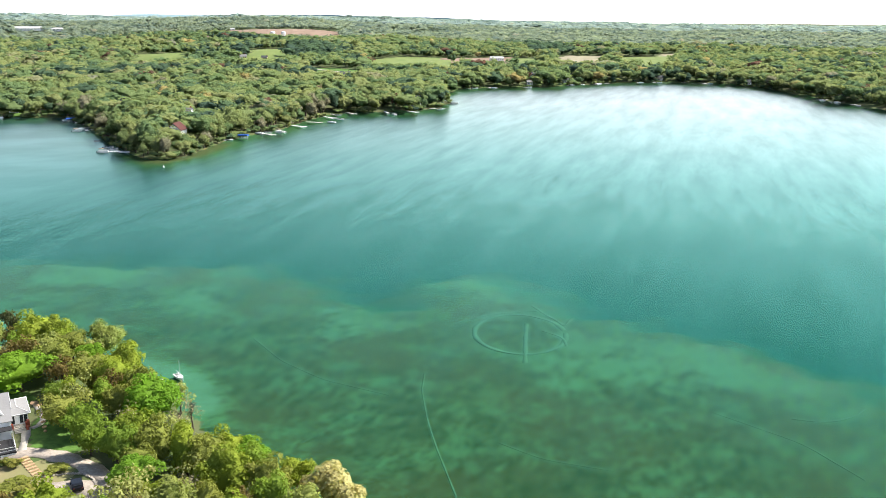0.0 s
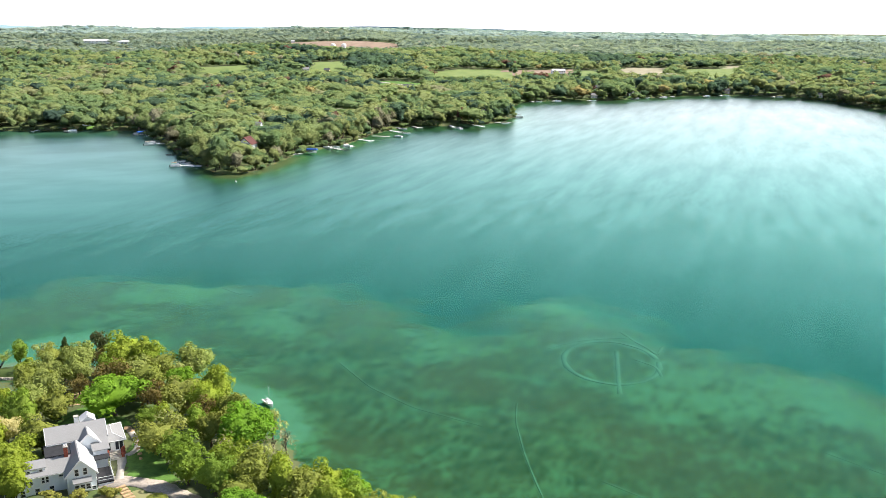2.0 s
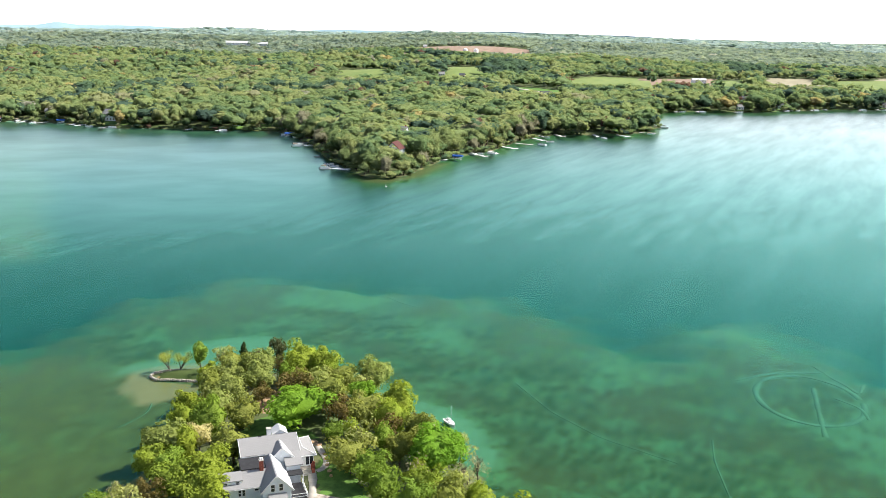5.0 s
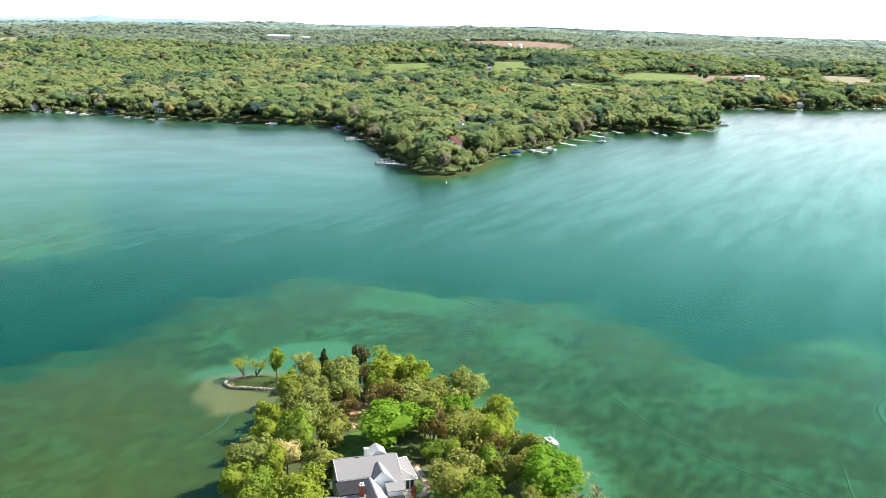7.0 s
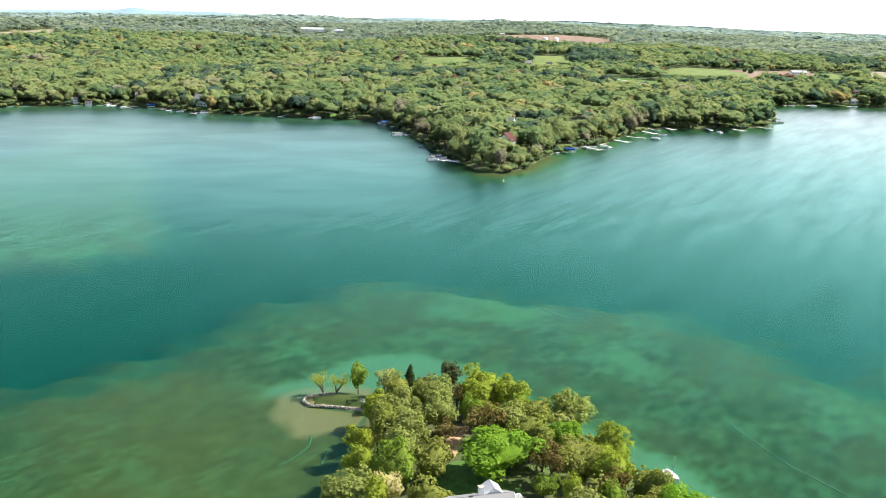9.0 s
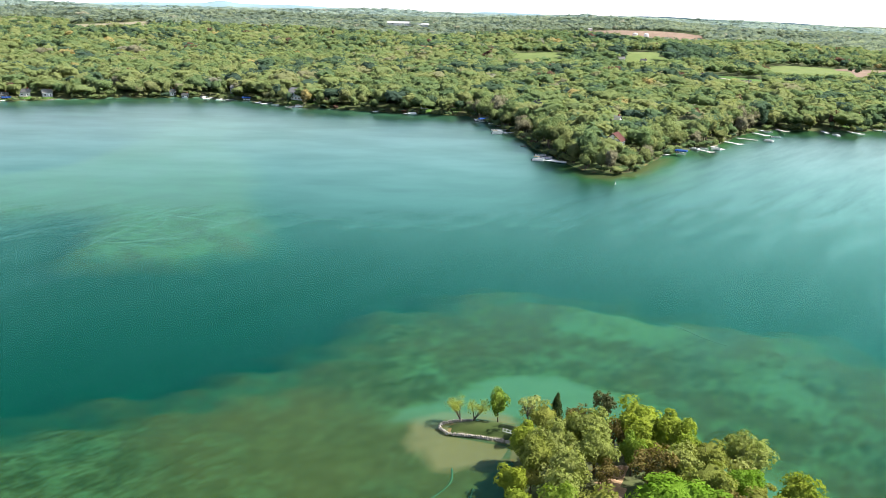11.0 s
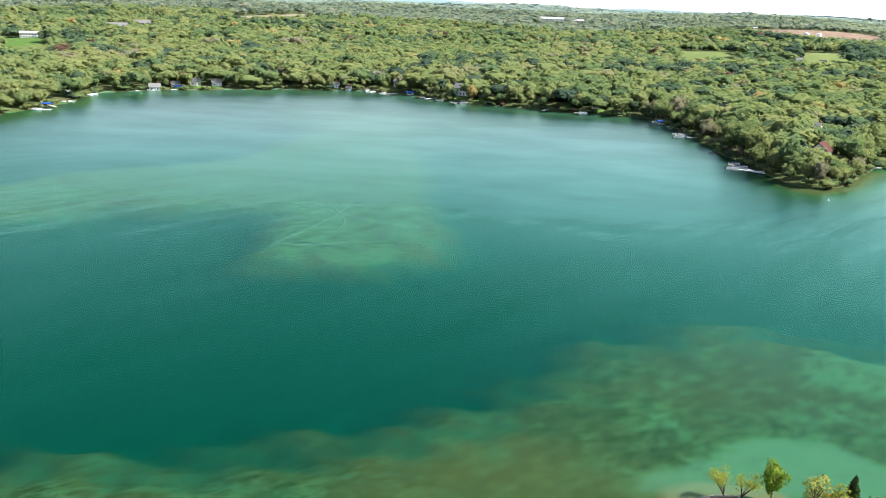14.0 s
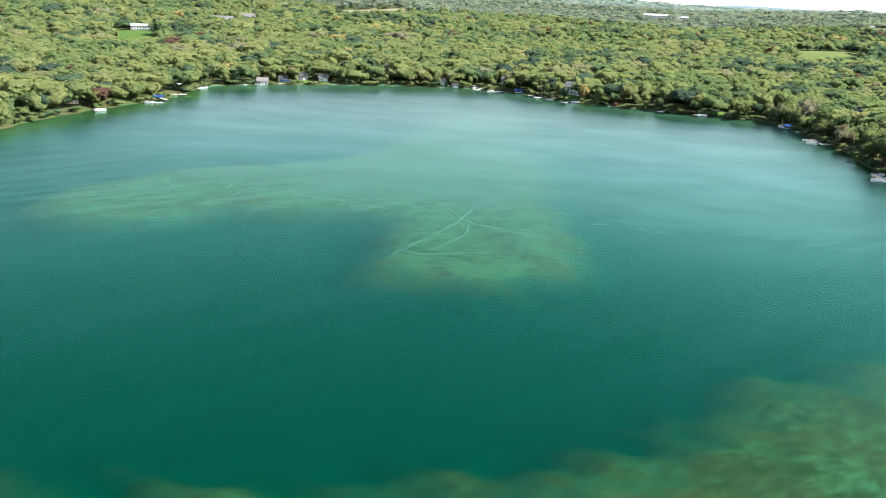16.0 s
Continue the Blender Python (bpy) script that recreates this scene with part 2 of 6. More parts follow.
def water_material():
    """Clear water: what lies under it shows through, the sky is mirrored in its ripples."""
    m = bpy.data.materials.new("lake_water")
    m.use_nodes = True
    n, l = m.node_tree.nodes, m.node_tree.links
    n.remove(n["Principled BSDF"])
    gloss, clear, mx = n.new("ShaderNodeBsdfGlossy"), n.new("ShaderNodeBsdfTransparent"), n.new("ShaderNodeMixShader")
    gloss.distribution = "BECKMANN"
    where = n.new("ShaderNodeSeparateXYZ")
    l.new(n.new("ShaderNodeNewGeometry").outputs["Position"], where.inputs[0])
    # the wind blows over the point; west of it the ripples swing round, and the bay lies calm in the lee of the far shore
    west = span(n, l, where.outputs["X"], -205.0, -275.0)
    bay = calc(n, l, "MULTIPLY", span(n, l, where.outputs["X"], -110.0, -250.0), span(n, l, where.outputs["Y"], 300.0, 430.0))
    lee = n.new("ShaderNodeVectorMath")
    lee.operation = "DISTANCE"
    l.new(n.new("ShaderNodeNewGeometry").outputs["Position"], lee.inputs[0])
    lee.inputs[1].default_value = (-132, 208, 0)
    ripple = blend(n, l, west, grain(n, l, -34, 2.2, 0.8), grain(n, l, 88, 2.2, 0.8))
    swell = blend(n, l, west, grain(n, l, -26, 9.0, 3.0, 1.0), grain(n, l, 75, 9.0, 3.0, 1.0))
    lanes = grain(n, l, 74, 75.0, 13.0, 4.0, 0.6)
    gusts = grain(n, l, 20, 60.0, 35.0, 3.0, 0.55)
    b = n.new("ShaderNodeBump")
    b.inputs["Distance"].default_value = 0.07
    # far out the ripples run together into an even roughness
    off = n.new("ShaderNodeVectorMath")
    off.operation = "DISTANCE"
    l.new(n.new("ShaderNodeNewGeometry").outputs["Position"], off.inputs[0])
    off.inputs[1].default_value = (-70, 40, 0)
    open_water = span(n, l, off.outputs["Value"], 260.0, 560.0, 1.0, 0.3)
    wind = calc(n, l, "MULTIPLY", open_water, span(n, l, calc(n, l, "ADD", calc(n, l, "MULTIPLY", lanes, 0.6), calc(n, l, "MULTIPLY", gusts, 0.4)), 0.3, 0.7, 0.75, 1.0))
    wind = calc(n, l, "MULTIPLY", wind, span(n, l, bay, 0.0, 1.0, 1.0, 0.22))
    # the flats under the point are sheltered
    wind = calc(n, l, "MULTIPLY", wind, span(n, l, lee.outputs["Value"], 18.0, 80.0, 0.12, 1.0))
    l.new(wind, b.inputs["Strength"])
    l.new(calc(n, l, "ADD", ripple, calc(n, l, "MULTIPLY", swell, 0.12)), b.inputs["Height"])
    l.new(b.outputs[0], gloss.inputs["Normal"])
    gloss.inputs["Roughness"].default_value = 0.3
    f = n.new("ShaderNodeFresnel")
    f.inputs["IOR"].default_value = 1.33
    l.new(b.outputs[0], f.inputs["Normal"])
    # slicks and ruffled lanes mirror the sky more and less
    slick = blend(n, l, bay, span(n, l, lanes, 0.2, 0.8, 0.82, 1.16), span(n, l, gusts, 0.2, 0.8, 1.08, 1.42))
    l.new(calc(n, l, "MULTIPLY", f.outputs[0], slick), mx.inputs[0])
    l.new(ramp(n, l, f.outputs[0], [(0.05, (0.14, 0.8, 0.62)), (0.18, (0.3, 0.93, 0.78)), (0.36, (0.56, 1.0, 0.93)), (0.58, (0.92, 1.0, 0.98))]), gloss.inputs["Color"])
    clear.inputs[0].default_value = (0.8, 1.0, 0.97, 1)
    l.new(clear.outputs[0], mx.inputs[1])
    l.new(gloss.outputs[0], mx.inputs[2])
    l.new(mx.outputs[0], n["Material Output"].inputs[0])
    return m


GROUND, BED, WATER = ground_material(), bed_material(), water_material()


def crop_material(name, colour, other):
    m, n, l, b = mat(name, 0.95)
    rows = tex(n, l, "noise", 0.09, detail=6, stretch=(1.0, 0.2, 1.0, 25))
    l.new(mix(n, l, ramp(n, l, rows, [(0.35, 0.0), (0.68, 1.0)]), colour, other), b.inputs["Base Color"])
    return m


def shingle_material(name, colour):
    m, n, l, b = mat(name, 0.9)
    fine, coarse = tex(n, l, "noise", 7.0, detail=5), tex(n, l, "noise", 0.7)
    c = mix(n, l, fine, tuple(v * 0.78 for v in colour), tuple(min(1, v * 1.15) for v in colour))
    c = mix(n, l, calc(n, l, "MULTIPLY", coarse, 0.45), c, tuple(v * 0.7 for v in colour))
    l.new(c, b.inputs["Base Color"])
    xyz = n.new("ShaderNodeSeparateXYZ")
    l.new(n.new("ShaderNodeNewGeometry").outputs["Position"], xyz.inputs[0])
    bump(n, l, b, calc(n, l, "ADD", calc(n, l, "FRACT", calc(n, l, "MULTIPLY", xyz.outputs["Z"], 6.0)), fine), 0.5, 0.03)
    return m


def siding_material(name, colour):
    """Painted clapboards, 12 cm to the weather."""
    m, n, l, b = mat(name, 0.55)
    xyz = n.new("ShaderNodeSeparateXYZ")
    l.new(n.new("ShaderNodeNewGeometry").outputs["Position"], xyz.inputs[0])
    board = calc(n, l, "FRACT", calc(n, l, "MULTIPLY", xyz.outputs["Z"], 8.3))
    dirt = tex(n, l, "noise", 0.9, detail=6)
    l.new(mix(n, l, calc(n, l, "MULTIPLY", dirt, 0.3), colour, tuple(v * 0.72 for v in colour)), b.inputs["Base Color"])
    bump(n, l, b, board, 0.7, 0.02)
    return m


GRASS_FIELD = crop_material("pasture_grass", (0.14, 0.2, 0.05), (0.19, 0.24, 0.065))
SOIL = crop_material("ploughed_soil", (0.24, 0.165, 0.115), (0.31, 0.22, 0.155))
STUBBLE = crop_material("dry_stubble", (0.28, 0.25, 0.16), (0.35, 0.31, 0.2))
LAWN = plain("mown_lawn", (0.1, 0.2, 0.035), 0.95, 0.3, 0.6)
GRAVEL = plain("pale_gravel", (0.42, 0.36, 0.3), 0.95, 0.2, 2.0, relief=0.03)
CONCRETE = plain("old_concrete", (0.46, 0.42, 0.36), 0.9, 0.15, 1.0)
FLAGSTONE = plain("tan_flagstone", (0.5, 0.33, 0.19), 0.9, 0.25, 1.5)
STONE = plain("pale_fieldstone", (0.45, 0.4, 0.34), 0.85, 0.3, 2.5, relief=0.04)
BRICK = plain("red_brick", (0.34, 0.09, 0.055), 0.85, 0.25, 5.0)
SIDING = siding_material("white_clapboard", (0.8, 0.84, 0.87))
TRIM = plain("white_trim_paint", (0.82, 0.82, 0.8), 0.5, 0.05, 2.0)
SHINGLE = shingle_material("weathered_grey_shingles", (0.3, 0.295, 0.29))
SHINGLE_DARK = shingle_material("dark_shingles", (0.11, 0.115, 0.12))
SHINGLE_RED = shingle_material("faded_red_shingles", (0.11, 0.04, 0.034))
PALE_ROOF = plain("white_membrane_and_sunlit_roof", (0.58, 0.58, 0.57), 0.5, 0.06, 1.0)
TAR = plain("dark_roofing_felt", (0.035, 0.035, 0.038), 0.9, 0.2, 1.2)
DECKING = plain("grey_weathered_decking", (0.2, 0.19, 0.185), 0.85, 0.25, 2.0)
DOCK_WOOD = plain("silvered_dock_boards", (0.62, 0.6, 0.56), 0.8, 0.2, 1.5)
DOCK_WHITE = plain("white_dock_panels", (0.85, 0.85, 0.84), 0.6, 0.06, 1.5)
BOAT_WHITE = plain("white_gelcoat", (0.82, 0.82, 0.8), 0.25, 0.04, 1.0, spec=0.5)
CANVAS_BLUE = plain("blue_canvas", (0.02, 0.09, 0.34), 0.8, 0.15, 1.0)
CANVAS_TAN = plain("tan_canvas", (0.4, 0.33, 0.24), 0.85, 0.15, 1.0)
ALUMINIUM = plain("dull_aluminium", (0.6, 0.6, 0.6), 0.35, 0.08, 2.0, metal=0.9)
BOAT_DARK = plain("dark_upholstery", (0.06, 0.06, 0.07), 0.6, 0.15, 2.0)
CAR_BLACK = plain("black_car_paint", (0.012, 0.012, 0.014), 0.15, 0.1, 1.0, spec=0.6)
RUBBER = plain("tyre_rubber", (0.02, 0.02, 0.02), 0.9, 0.1, 4.0)
WALL_TAN = siding_material("tan_siding", (0.52, 0.43, 0.31))
WALL_GREY = siding_material("grey_siding", (0.42, 0.44, 0.45))
WALL_RED = siding_material("barn_red_siding", (0.3, 0.05, 0.04))
WALL_PINK = siding_material("salmon_siding", (0.6, 0.3, 0.22))
GLASS, gn, gl, gb = mat("window_glass", 0.08, 0.0, 0.6)
gb.inputs["Base Color"].default_value = (0.03, 0.035, 0.04, 1)
BED_SAND = plain("scoured_marl", (0.066, 0.15, 0.068), 1.0, 0.35, 0.5)
SHOAL_SAND = plain("pale_shoal_marl", (0.1, 0.2, 0.11), 1.0, 0.4, 0.3)

# ---- the shape of the land ----
# the shore of the lake, round the bay, the far point, the wide basin and the near point
SHORE = [(-588.6, 358.5), (-609.3, 405.9), (-625, 472.5), (-643.5, 526.3), (-671.7, 576), (-660.8, 611.7), (-633.5, 646.5), (-583.8, 707.4), (-533.4, 740.4), (-498.8, 736), (-470.9, 728.7),
         (-436.2, 713.7), (-392.6, 720.8), (-347.1, 723.2), (-298.5, 731.2), (-267.7, 691.3), (-232, 633), (-209.3, 585.9), (-186.9, 553.4), (-173.5, 533.4), (-156.2, 526.9), (-147.5, 540.1)]
SHORE += [(-143.6, 576), (-138.7, 604.3), (-127.1, 641), (-112.7, 662.6), (-105.9, 704.8), (-94.4, 742.2), (-79.1, 772.1), (-50.5, 776.7), (-26.6, 784.4), (-7.2, 806), (9.6, 856.2), (-1.8, 902.9),
          (7.8, 954.8), (20.2, 1006.6), (56.9, 1026.2), (119.6, 1037.2), (190.8, 1089.4), (261.6, 1113), (322.4, 1091.7), (344.4, 1060.1), (360.3, 1015.6), (365.8, 950.5), (368.5, 882.5), (379.6, 833.1)]
SHORE += [(415.4, 738.5), (465.2, 584.7), (486.6, 391.4), (459.2, 196.7), (372.8, 20.3), (237.2, -78.9), (99.4, -59.6), (29.8, 40), (4.9, 99.9), (-5.1, 124.8), (-11.1, 137.8), (-24.1, 149.7), (-36.1, 159.7),
          (-48, 172.6), (-54, 183.6), (-59, 193.5), (-68, 203.5), (-77.9, 212.4), (-91.9, 219.3), (-104.8, 223.3), (-117.3, 225.5), (-124.8, 224.1), (-131.8, 224.1), (-136.8, 221.1)]
SHORE += [(-139.8, 217.7), (-137.8, 214.2), (-132.8, 215.4), (-125.8, 215.8), (-122.2, 203.8), (-120.8, 194.5), (-118.8, 179.6), (-117.8, 164.7), (-117.9, 139.8), (-129.9, 109.9), (-169.8, 50),
          (-259.2, 20.1), (-415.8, 40), (-531, 177.4)]
SHELF = [(-298.8, 109.6), (-252.1, 159.5), (-214.3, 184.4), (-196.5, 200.2), (-186.5, 220.1), (-177, 240.6), (-170.3, 281.5), (-154.3, 310), (-126.5, 311.1), (-99.8, 302.4), (-73.9, 306.4),
         (-53, 292.7), (-39.1, 281.8), (-28.1, 264), (-16.2, 257), (-6.2, 262), (3.6, 288.6), (13.6, 294.5), (36.5, 257), (64.4, 237.1), (86.3, 213.2), (104.3, 195.3), (139.1, 149.5), (178.8, 59.9),
         (99.4, -59.6), (-328, -59.3)]
SHOAL = [(-443, 283), (-453, 302), (-454, 351), (-429, 396), (-417, 440), (-439, 510), (-493, 632), (-423, 632), (-400, 538), (-358, 502), (-325, 452),
         (-296, 402), (-261, 355), (-255, 325), (-265, 304), (-282, 299), (-300, 298), (-313, 328), (-334, 353), (-360, 341), (-388, 322), (-390, 296),
         (-400, 280), (-423, 276)]


def inside(px, py, ring):
    """How far points lie inside a ring of corners, in metres (outside: minus)."""
    far, odd = np.full(px.shape, 1e9), np.zeros(px.shape, bool)
    for (ax, ay), (bx, by) in zip(ring, ring[1:] + ring[:1]):
        ex, ey = bx - ax, by - ay
        s = np.clip(((px - ax) * ex + (py - ay) * ey) / (ex * ex + ey * ey), 0, 1)
        far = np.minimum(far, np.hypot(px - ax - s * ex, py - ay - s * ey))
        if ay != by:
            odd ^= ((ay > py) != (by > py)) & (px < ex * (py - ay) / ey + ax)
    return np.where(odd, far, -far)


def smooth(a, b, x):
    s = np.clip((x - a) / (b - a), 0, 1)
    return s * s * (3 - 2 * s)


def waves(px, py, size, seed):
    """A gentle unevenness between -1 and 1 with waves of about that size."""
    rnd = np.random.RandomState(seed)
    out = 0
    for _ in range(7):
        a, p, k = rnd.uniform(0, 6.28), rnd.uniform(0, 6.28), rnd.uniform(0.6, 1.7) * 6.28 / size
        out = out + np.sin(k * (px * np.cos(a) + py * np.sin(a)) + p)
    return out / 4.0


def height(px, py):
    """The height of land and lake bed over the water."""
    px, py = np.asarray(px, float), np.asarray(py, float)
    lake = inside(px + 2 * waves(px, py, 31, 4), py + 2 * waves(px, py, 27, 5), SHORE)
    d = np.maximum(-lake, 0)
    near = smooth(300, 240, py) * smooth(-300, -160, px) * smooth(140, 60, px)
    # the country is lower towards the east
    east = smooth(-10, 16, np.degrees(np.arctan2(px + 70, np.maximum(py - 40, 1))))
    far_land = 0.5 * smooth(0, 3, d) + 5 * (1 - np.exp(-d / 45)) + 0.0138 * np.minimum(d, 1700) * (1 - east) + (1 - 0.6 * east) * (8 * smooth(60, 500, d) * waves(px, py, 520, 8) + 8 * smooth(300, 1500, d) * waves(px, py, 1400, 9))
    near_land = 0.7 * smooth(0, 2.5, d) + 2.6 * smooth(4, 26, d) + 0.15 * waves(px, py, 14, 3)
    land = far_land * (1 - near) + near_land * near
    shelf = np.maximum(inside(px + 6 * waves(px, py, 38, 1) + 3 * waves(px, py, 14, 15), py + 6 * waves(px, py, 33, 2) + 3 * waves(px, py, 12, 16), SHELF), inside(px + 4 * waves(px, py, 45, 6), py + 4 * waves(px, py, 41, 7), SHOAL) * 1.7 - 2)
    bay = [(-469.9, 547.5), (-546.3, 623.5), (-628.3, 598.6), (-680.8, 622), (-603.1, 699.5), (-467.5, 777.3), (-370.9, 768.7), (-342.6, 683.1), (-377.4, 586.9), (-365.2, 529.2)]
    shelf = np.maximum(shelf, np.minimum(inside(px + 6 * waves(px, py, 60, 11), py + 6 * waves(px, py, 52, 12), bay) - 8, -6 + 5 * waves(px, py, 48, 13)))
    shelf = np.maximum(np.maximum(shelf, 10 - lake), inside(px, py, [(-197.2, 549.6), (-169.9, 511.2), (-150.3, 507.4), (-130.6, 535.4), (-126.5, 607.5), (-148, 626.7)]))
    bed = -(0.15 + 1.15 * smooth(0, 16, lake) + 5.2 * smooth(10, -34, shelf + 4 * waves(px, py, 21, 20)))
    return np.where(lake > 0, bed, land)


def spaced(*runs):
    """Grid lines: runs of (start, end, step)."""
    out = []
    for a, b, s in runs:
        out += list(np.arange(a, b - 1e-6, s))
    return np.array(out + [runs[-1][1]])


def mesh_np(name, verts, faces, material=None, smooth_faces=False):
    """A mesh from arrays: places, and faces of all the same number of corners."""
    me = bpy.data.meshes.new(name)
    verts, faces = np.asarray(verts, np.float32), np.asarray(faces, np.int32)
    k = faces.shape[1]
    me.vertices.add(len(verts))
    me.vertices.foreach_set("co", verts.ravel())
    me.loops.add(faces.size)
    me.loops.foreach_set("vertex_index", faces.ravel())
    me.polygons.add(len(faces))
    me.polygons.foreach_set("loop_start", np.arange(0, faces.size, k, dtype=np.int32))
    me.polygons.foreach_set("loop_total", np.full(len(faces), k, np.int32))
    if smooth_faces:
        me.polygons.foreach_set("use_smooth", np.ones(len(faces), bool))
    me.update(calc_edges=True)
    for m in (material if isinstance(material, (list, tuple)) else [material] if material else []):
        me.materials.append(m)
    return me


def set_values(me, name, values):
    me.attributes.new(name, "FLOAT", "POINT").data.foreach_set("value", np.asarray(values, np.float32))


gx = spaced((-6200, -2000, 300), (-2000, -1000, 60), (-1000, -720, 25), (-720, -480, 8), (-480, -260, 5), (-260, 112, 2.5), (112, 460, 8), (460, 1000, 30), (1000, 2000, 80), (2000, 6200, 300))
gy = spaced((-1500, -300, 200), (-300, 100, 20), (100, 330, 2.5), (330, 640, 5), (640, 1200, 8), (1200, 2000, 40), (2000, 3000, 100), (3000, 6200, 300))
mx_, my_ = np.meshgrid(gx, gy)
hx, hy = mx_.ravel(), my_.ravel()
hz = height(hx, hy)
nxg, nyg = len(gx), len(gy)
ids = np.arange(nxg * nyg).reshape(nyg, nxg)
quads = np.stack([ids[:-1, :-1], ids[:-1, 1:], ids[1:, 1:], ids[1:, :-1]], -1).reshape(-1, 4)
gm = mesh_np("ground", np.stack([hx, hy, hz], -1), quads, [GROUND, BED], True)
# the sandy flat round the tip of the near point, and paler bottom along its shore
FLAT = [(-147.5, 216.9), (-147.6, 220.9), (-144.5, 225.2), (-141.2, 228.4), (-135.1, 231), (-128, 229), (-123, 218), (-122, 209), (-127.6, 204.6), (-132.5, 202.6), (-137.6, 202.9), (-143, 207.3)]
PALE = [(-152.1, 217), (-152.1, 224.3), (-148.9, 230), (-144.3, 235.5), (-140.3, 245.8), (-133.7, 253.7), (-122.8, 256), (-110, 250), (-94, 236), (-78, 223), (-62.5, 216), (-54.8, 207), (-49, 196), (-48.6, 189), (-51, 181),
        (-55, 186), (-62, 200), (-80, 212), (-105, 222), (-128, 228), (-142, 220)]
FAR_FLAT = [(-187.5, 542), (-169.9, 516.9), (-154.2, 513.1), (-138.5, 535.4), (-132.5, 578.7), (-130.5, 607.5), (-148.1, 588.3), (-165.9, 549.8)]
set_values(gm, "beach", np.maximum(smooth(-5, 6, inside(hx, hy, FLAT) + 2 * waves(hx, hy, 9, 17)), 0.6 * smooth(-8, 8, inside(hx, hy, FAR_FLAT))))
set_values(gm, "mud", 0.85 * smooth(75, 25, inside(hx, hy, SHORE)) * smooth(-62, -95, hx) * smooth(235, 215, hy) * (hy < 330))
BARE = [[(25, 226), (46, 236), (69, 229), (83, 219), (85, 201), (82, 194), (62, 208), (23, 207)], [(-34, 263), (-17, 258), (-10, 250), (-18, 242), (-29, 245)],
        [(-3, 292), (10, 298), (26, 281), (35, 267), (18, 278), (-1, 279)], [(-133, 300), (-122, 313), (-101, 302), (-100, 288), (-114, 287), (-131, 286)], [(-87, 283), (-71, 285), (-66, 271), (-68, 251), (-79, 266)]]
bare = np.zeros(len(hx))
for ring in BARE:
    bare = np.maximum(bare, 0.65 * smooth(-9, 5, inside(hx, hy, ring)))
set_values(gm, "sand", np.maximum(bare, np.maximum(np.maximum(smooth(-5, 4, inside(hx, hy, PALE)), 0.42 * smooth(-8, 8, inside(hx, hy, SHOAL))), 0.75 * smooth(34, 8, inside(hx, hy, SHORE)) * (hy > 330))))
set_values(gm, "marl", np.maximum(0.45 * smooth(-1, 2.5, inside(hx, hy, PALE) + 1.5 * waves(hx, hy, 9, 18)), 0.9 * smooth(105, 15, inside(hx, hy, SHORE) + 9 * waves(hx, hy, 55, 19)) * smooth(-225, -260, hx) * smooth(530, 590, hy)))
gm.polygons.foreach_set("material_index", (hz[quads].mean(1) < -0.02).astype(np.int32))
ground = tagged(new("ground", gm), "green meadow and woodland floor sloping into the lake bed", "ground", kind="structure")
wq = mesh_np("water", [(-760, -130, 0), (560, -130, 0), (560, 1230, 0), (-760, 1230, 0)], [(0, 1, 2, 3)], WATER)
water = tagged(new("water", wq), "clear turquoise lake water with fine ripples", "lake", kind="structure")

# ---- helpers for things ----
def link(name, bm, material, parent=None, label="", smooth_faces=False):
    me = bpy.data.meshes.new(name)
    bm.normal_update()
    bm.to_mesh(me)
    bm.free()
    if smooth_faces:
        me.polygons.foreach_set("use_smooth", np.ones(len(me.polygons), bool))
    me.materials.append(material)
    ob = new(name, me)
    ob.parent = parent
    if label:
        ob["label"] = label
    return ob


part = link


def thing(name, m, label, category, group=""):
    """An Empty at the base of a thing, to which its parts belong."""
    return_ob = new(name)
    return_ob.matrix_world = m
    return_ob.empty_display_size = 0.5
    return tagged(return_ob, label, category, group)


def box(x0, x1, y0, y1, z0, z1, bm=None, bevel=0.0):
    bm = bm or bmesh.new()
    vs = bmesh.ops.create_cube(bm, size=1, matrix=Matrix.Translation(((x0 + x1) / 2, (y0 + y1) / 2, (z0 + z1) / 2)) @ Matrix.Diagonal((x1 - x0, y1 - y0, z1 - z0, 1)))["verts"]
    if bevel:
        es = {e for v in vs for e in v.link_edges}
        bmesh.ops.bevel(bm, geom=list(es), offset=bevel, segments=1, affect="EDGES")
    return bm


def rod(a, b, r, bm=None, sides=6, r2=None):
    """A round bar between two places."""
    bm = bm or bmesh.new()
    a, b = Vector(a), Vector(b)
    m = Matrix.Translation((a + b) / 2) @ (b - a).to_track_quat("Z", "Y").to_matrix().to_4x4()
    bmesh.ops.create_cone(bm, cap_ends=True, segments=sides, radius1=r, radius2=r if r2 is None else r2, depth=(b - a).length, matrix=m)
    return bm


def prism(outline, y0, y1, bm=None, across="y"):
    """A solid with that outline in x and z, drawn out along y (or, across x, an outline in y and z)."""
    bm = bm or bmesh.new()
    turn = (lambda p, d: (p[0], d, p[1])) if across == "y" else (lambda p, d: (d, p[0], p[1]))
    lo, hi = [bm.verts.new(turn(p, y0)) for p in outline], [bm.verts.new(turn(p, y1)) for p in outline]
    n = len(outline)
    bm.faces.new(lo)
    bm.faces.new(hi[::-1])
    for i in range(n):
        bm.faces.new((lo[i], hi[i], hi[(i + 1) % n], lo[(i + 1) % n]))
    bmesh.ops.recalc_face_normals(bm, faces=bm.faces[:])
    return bm


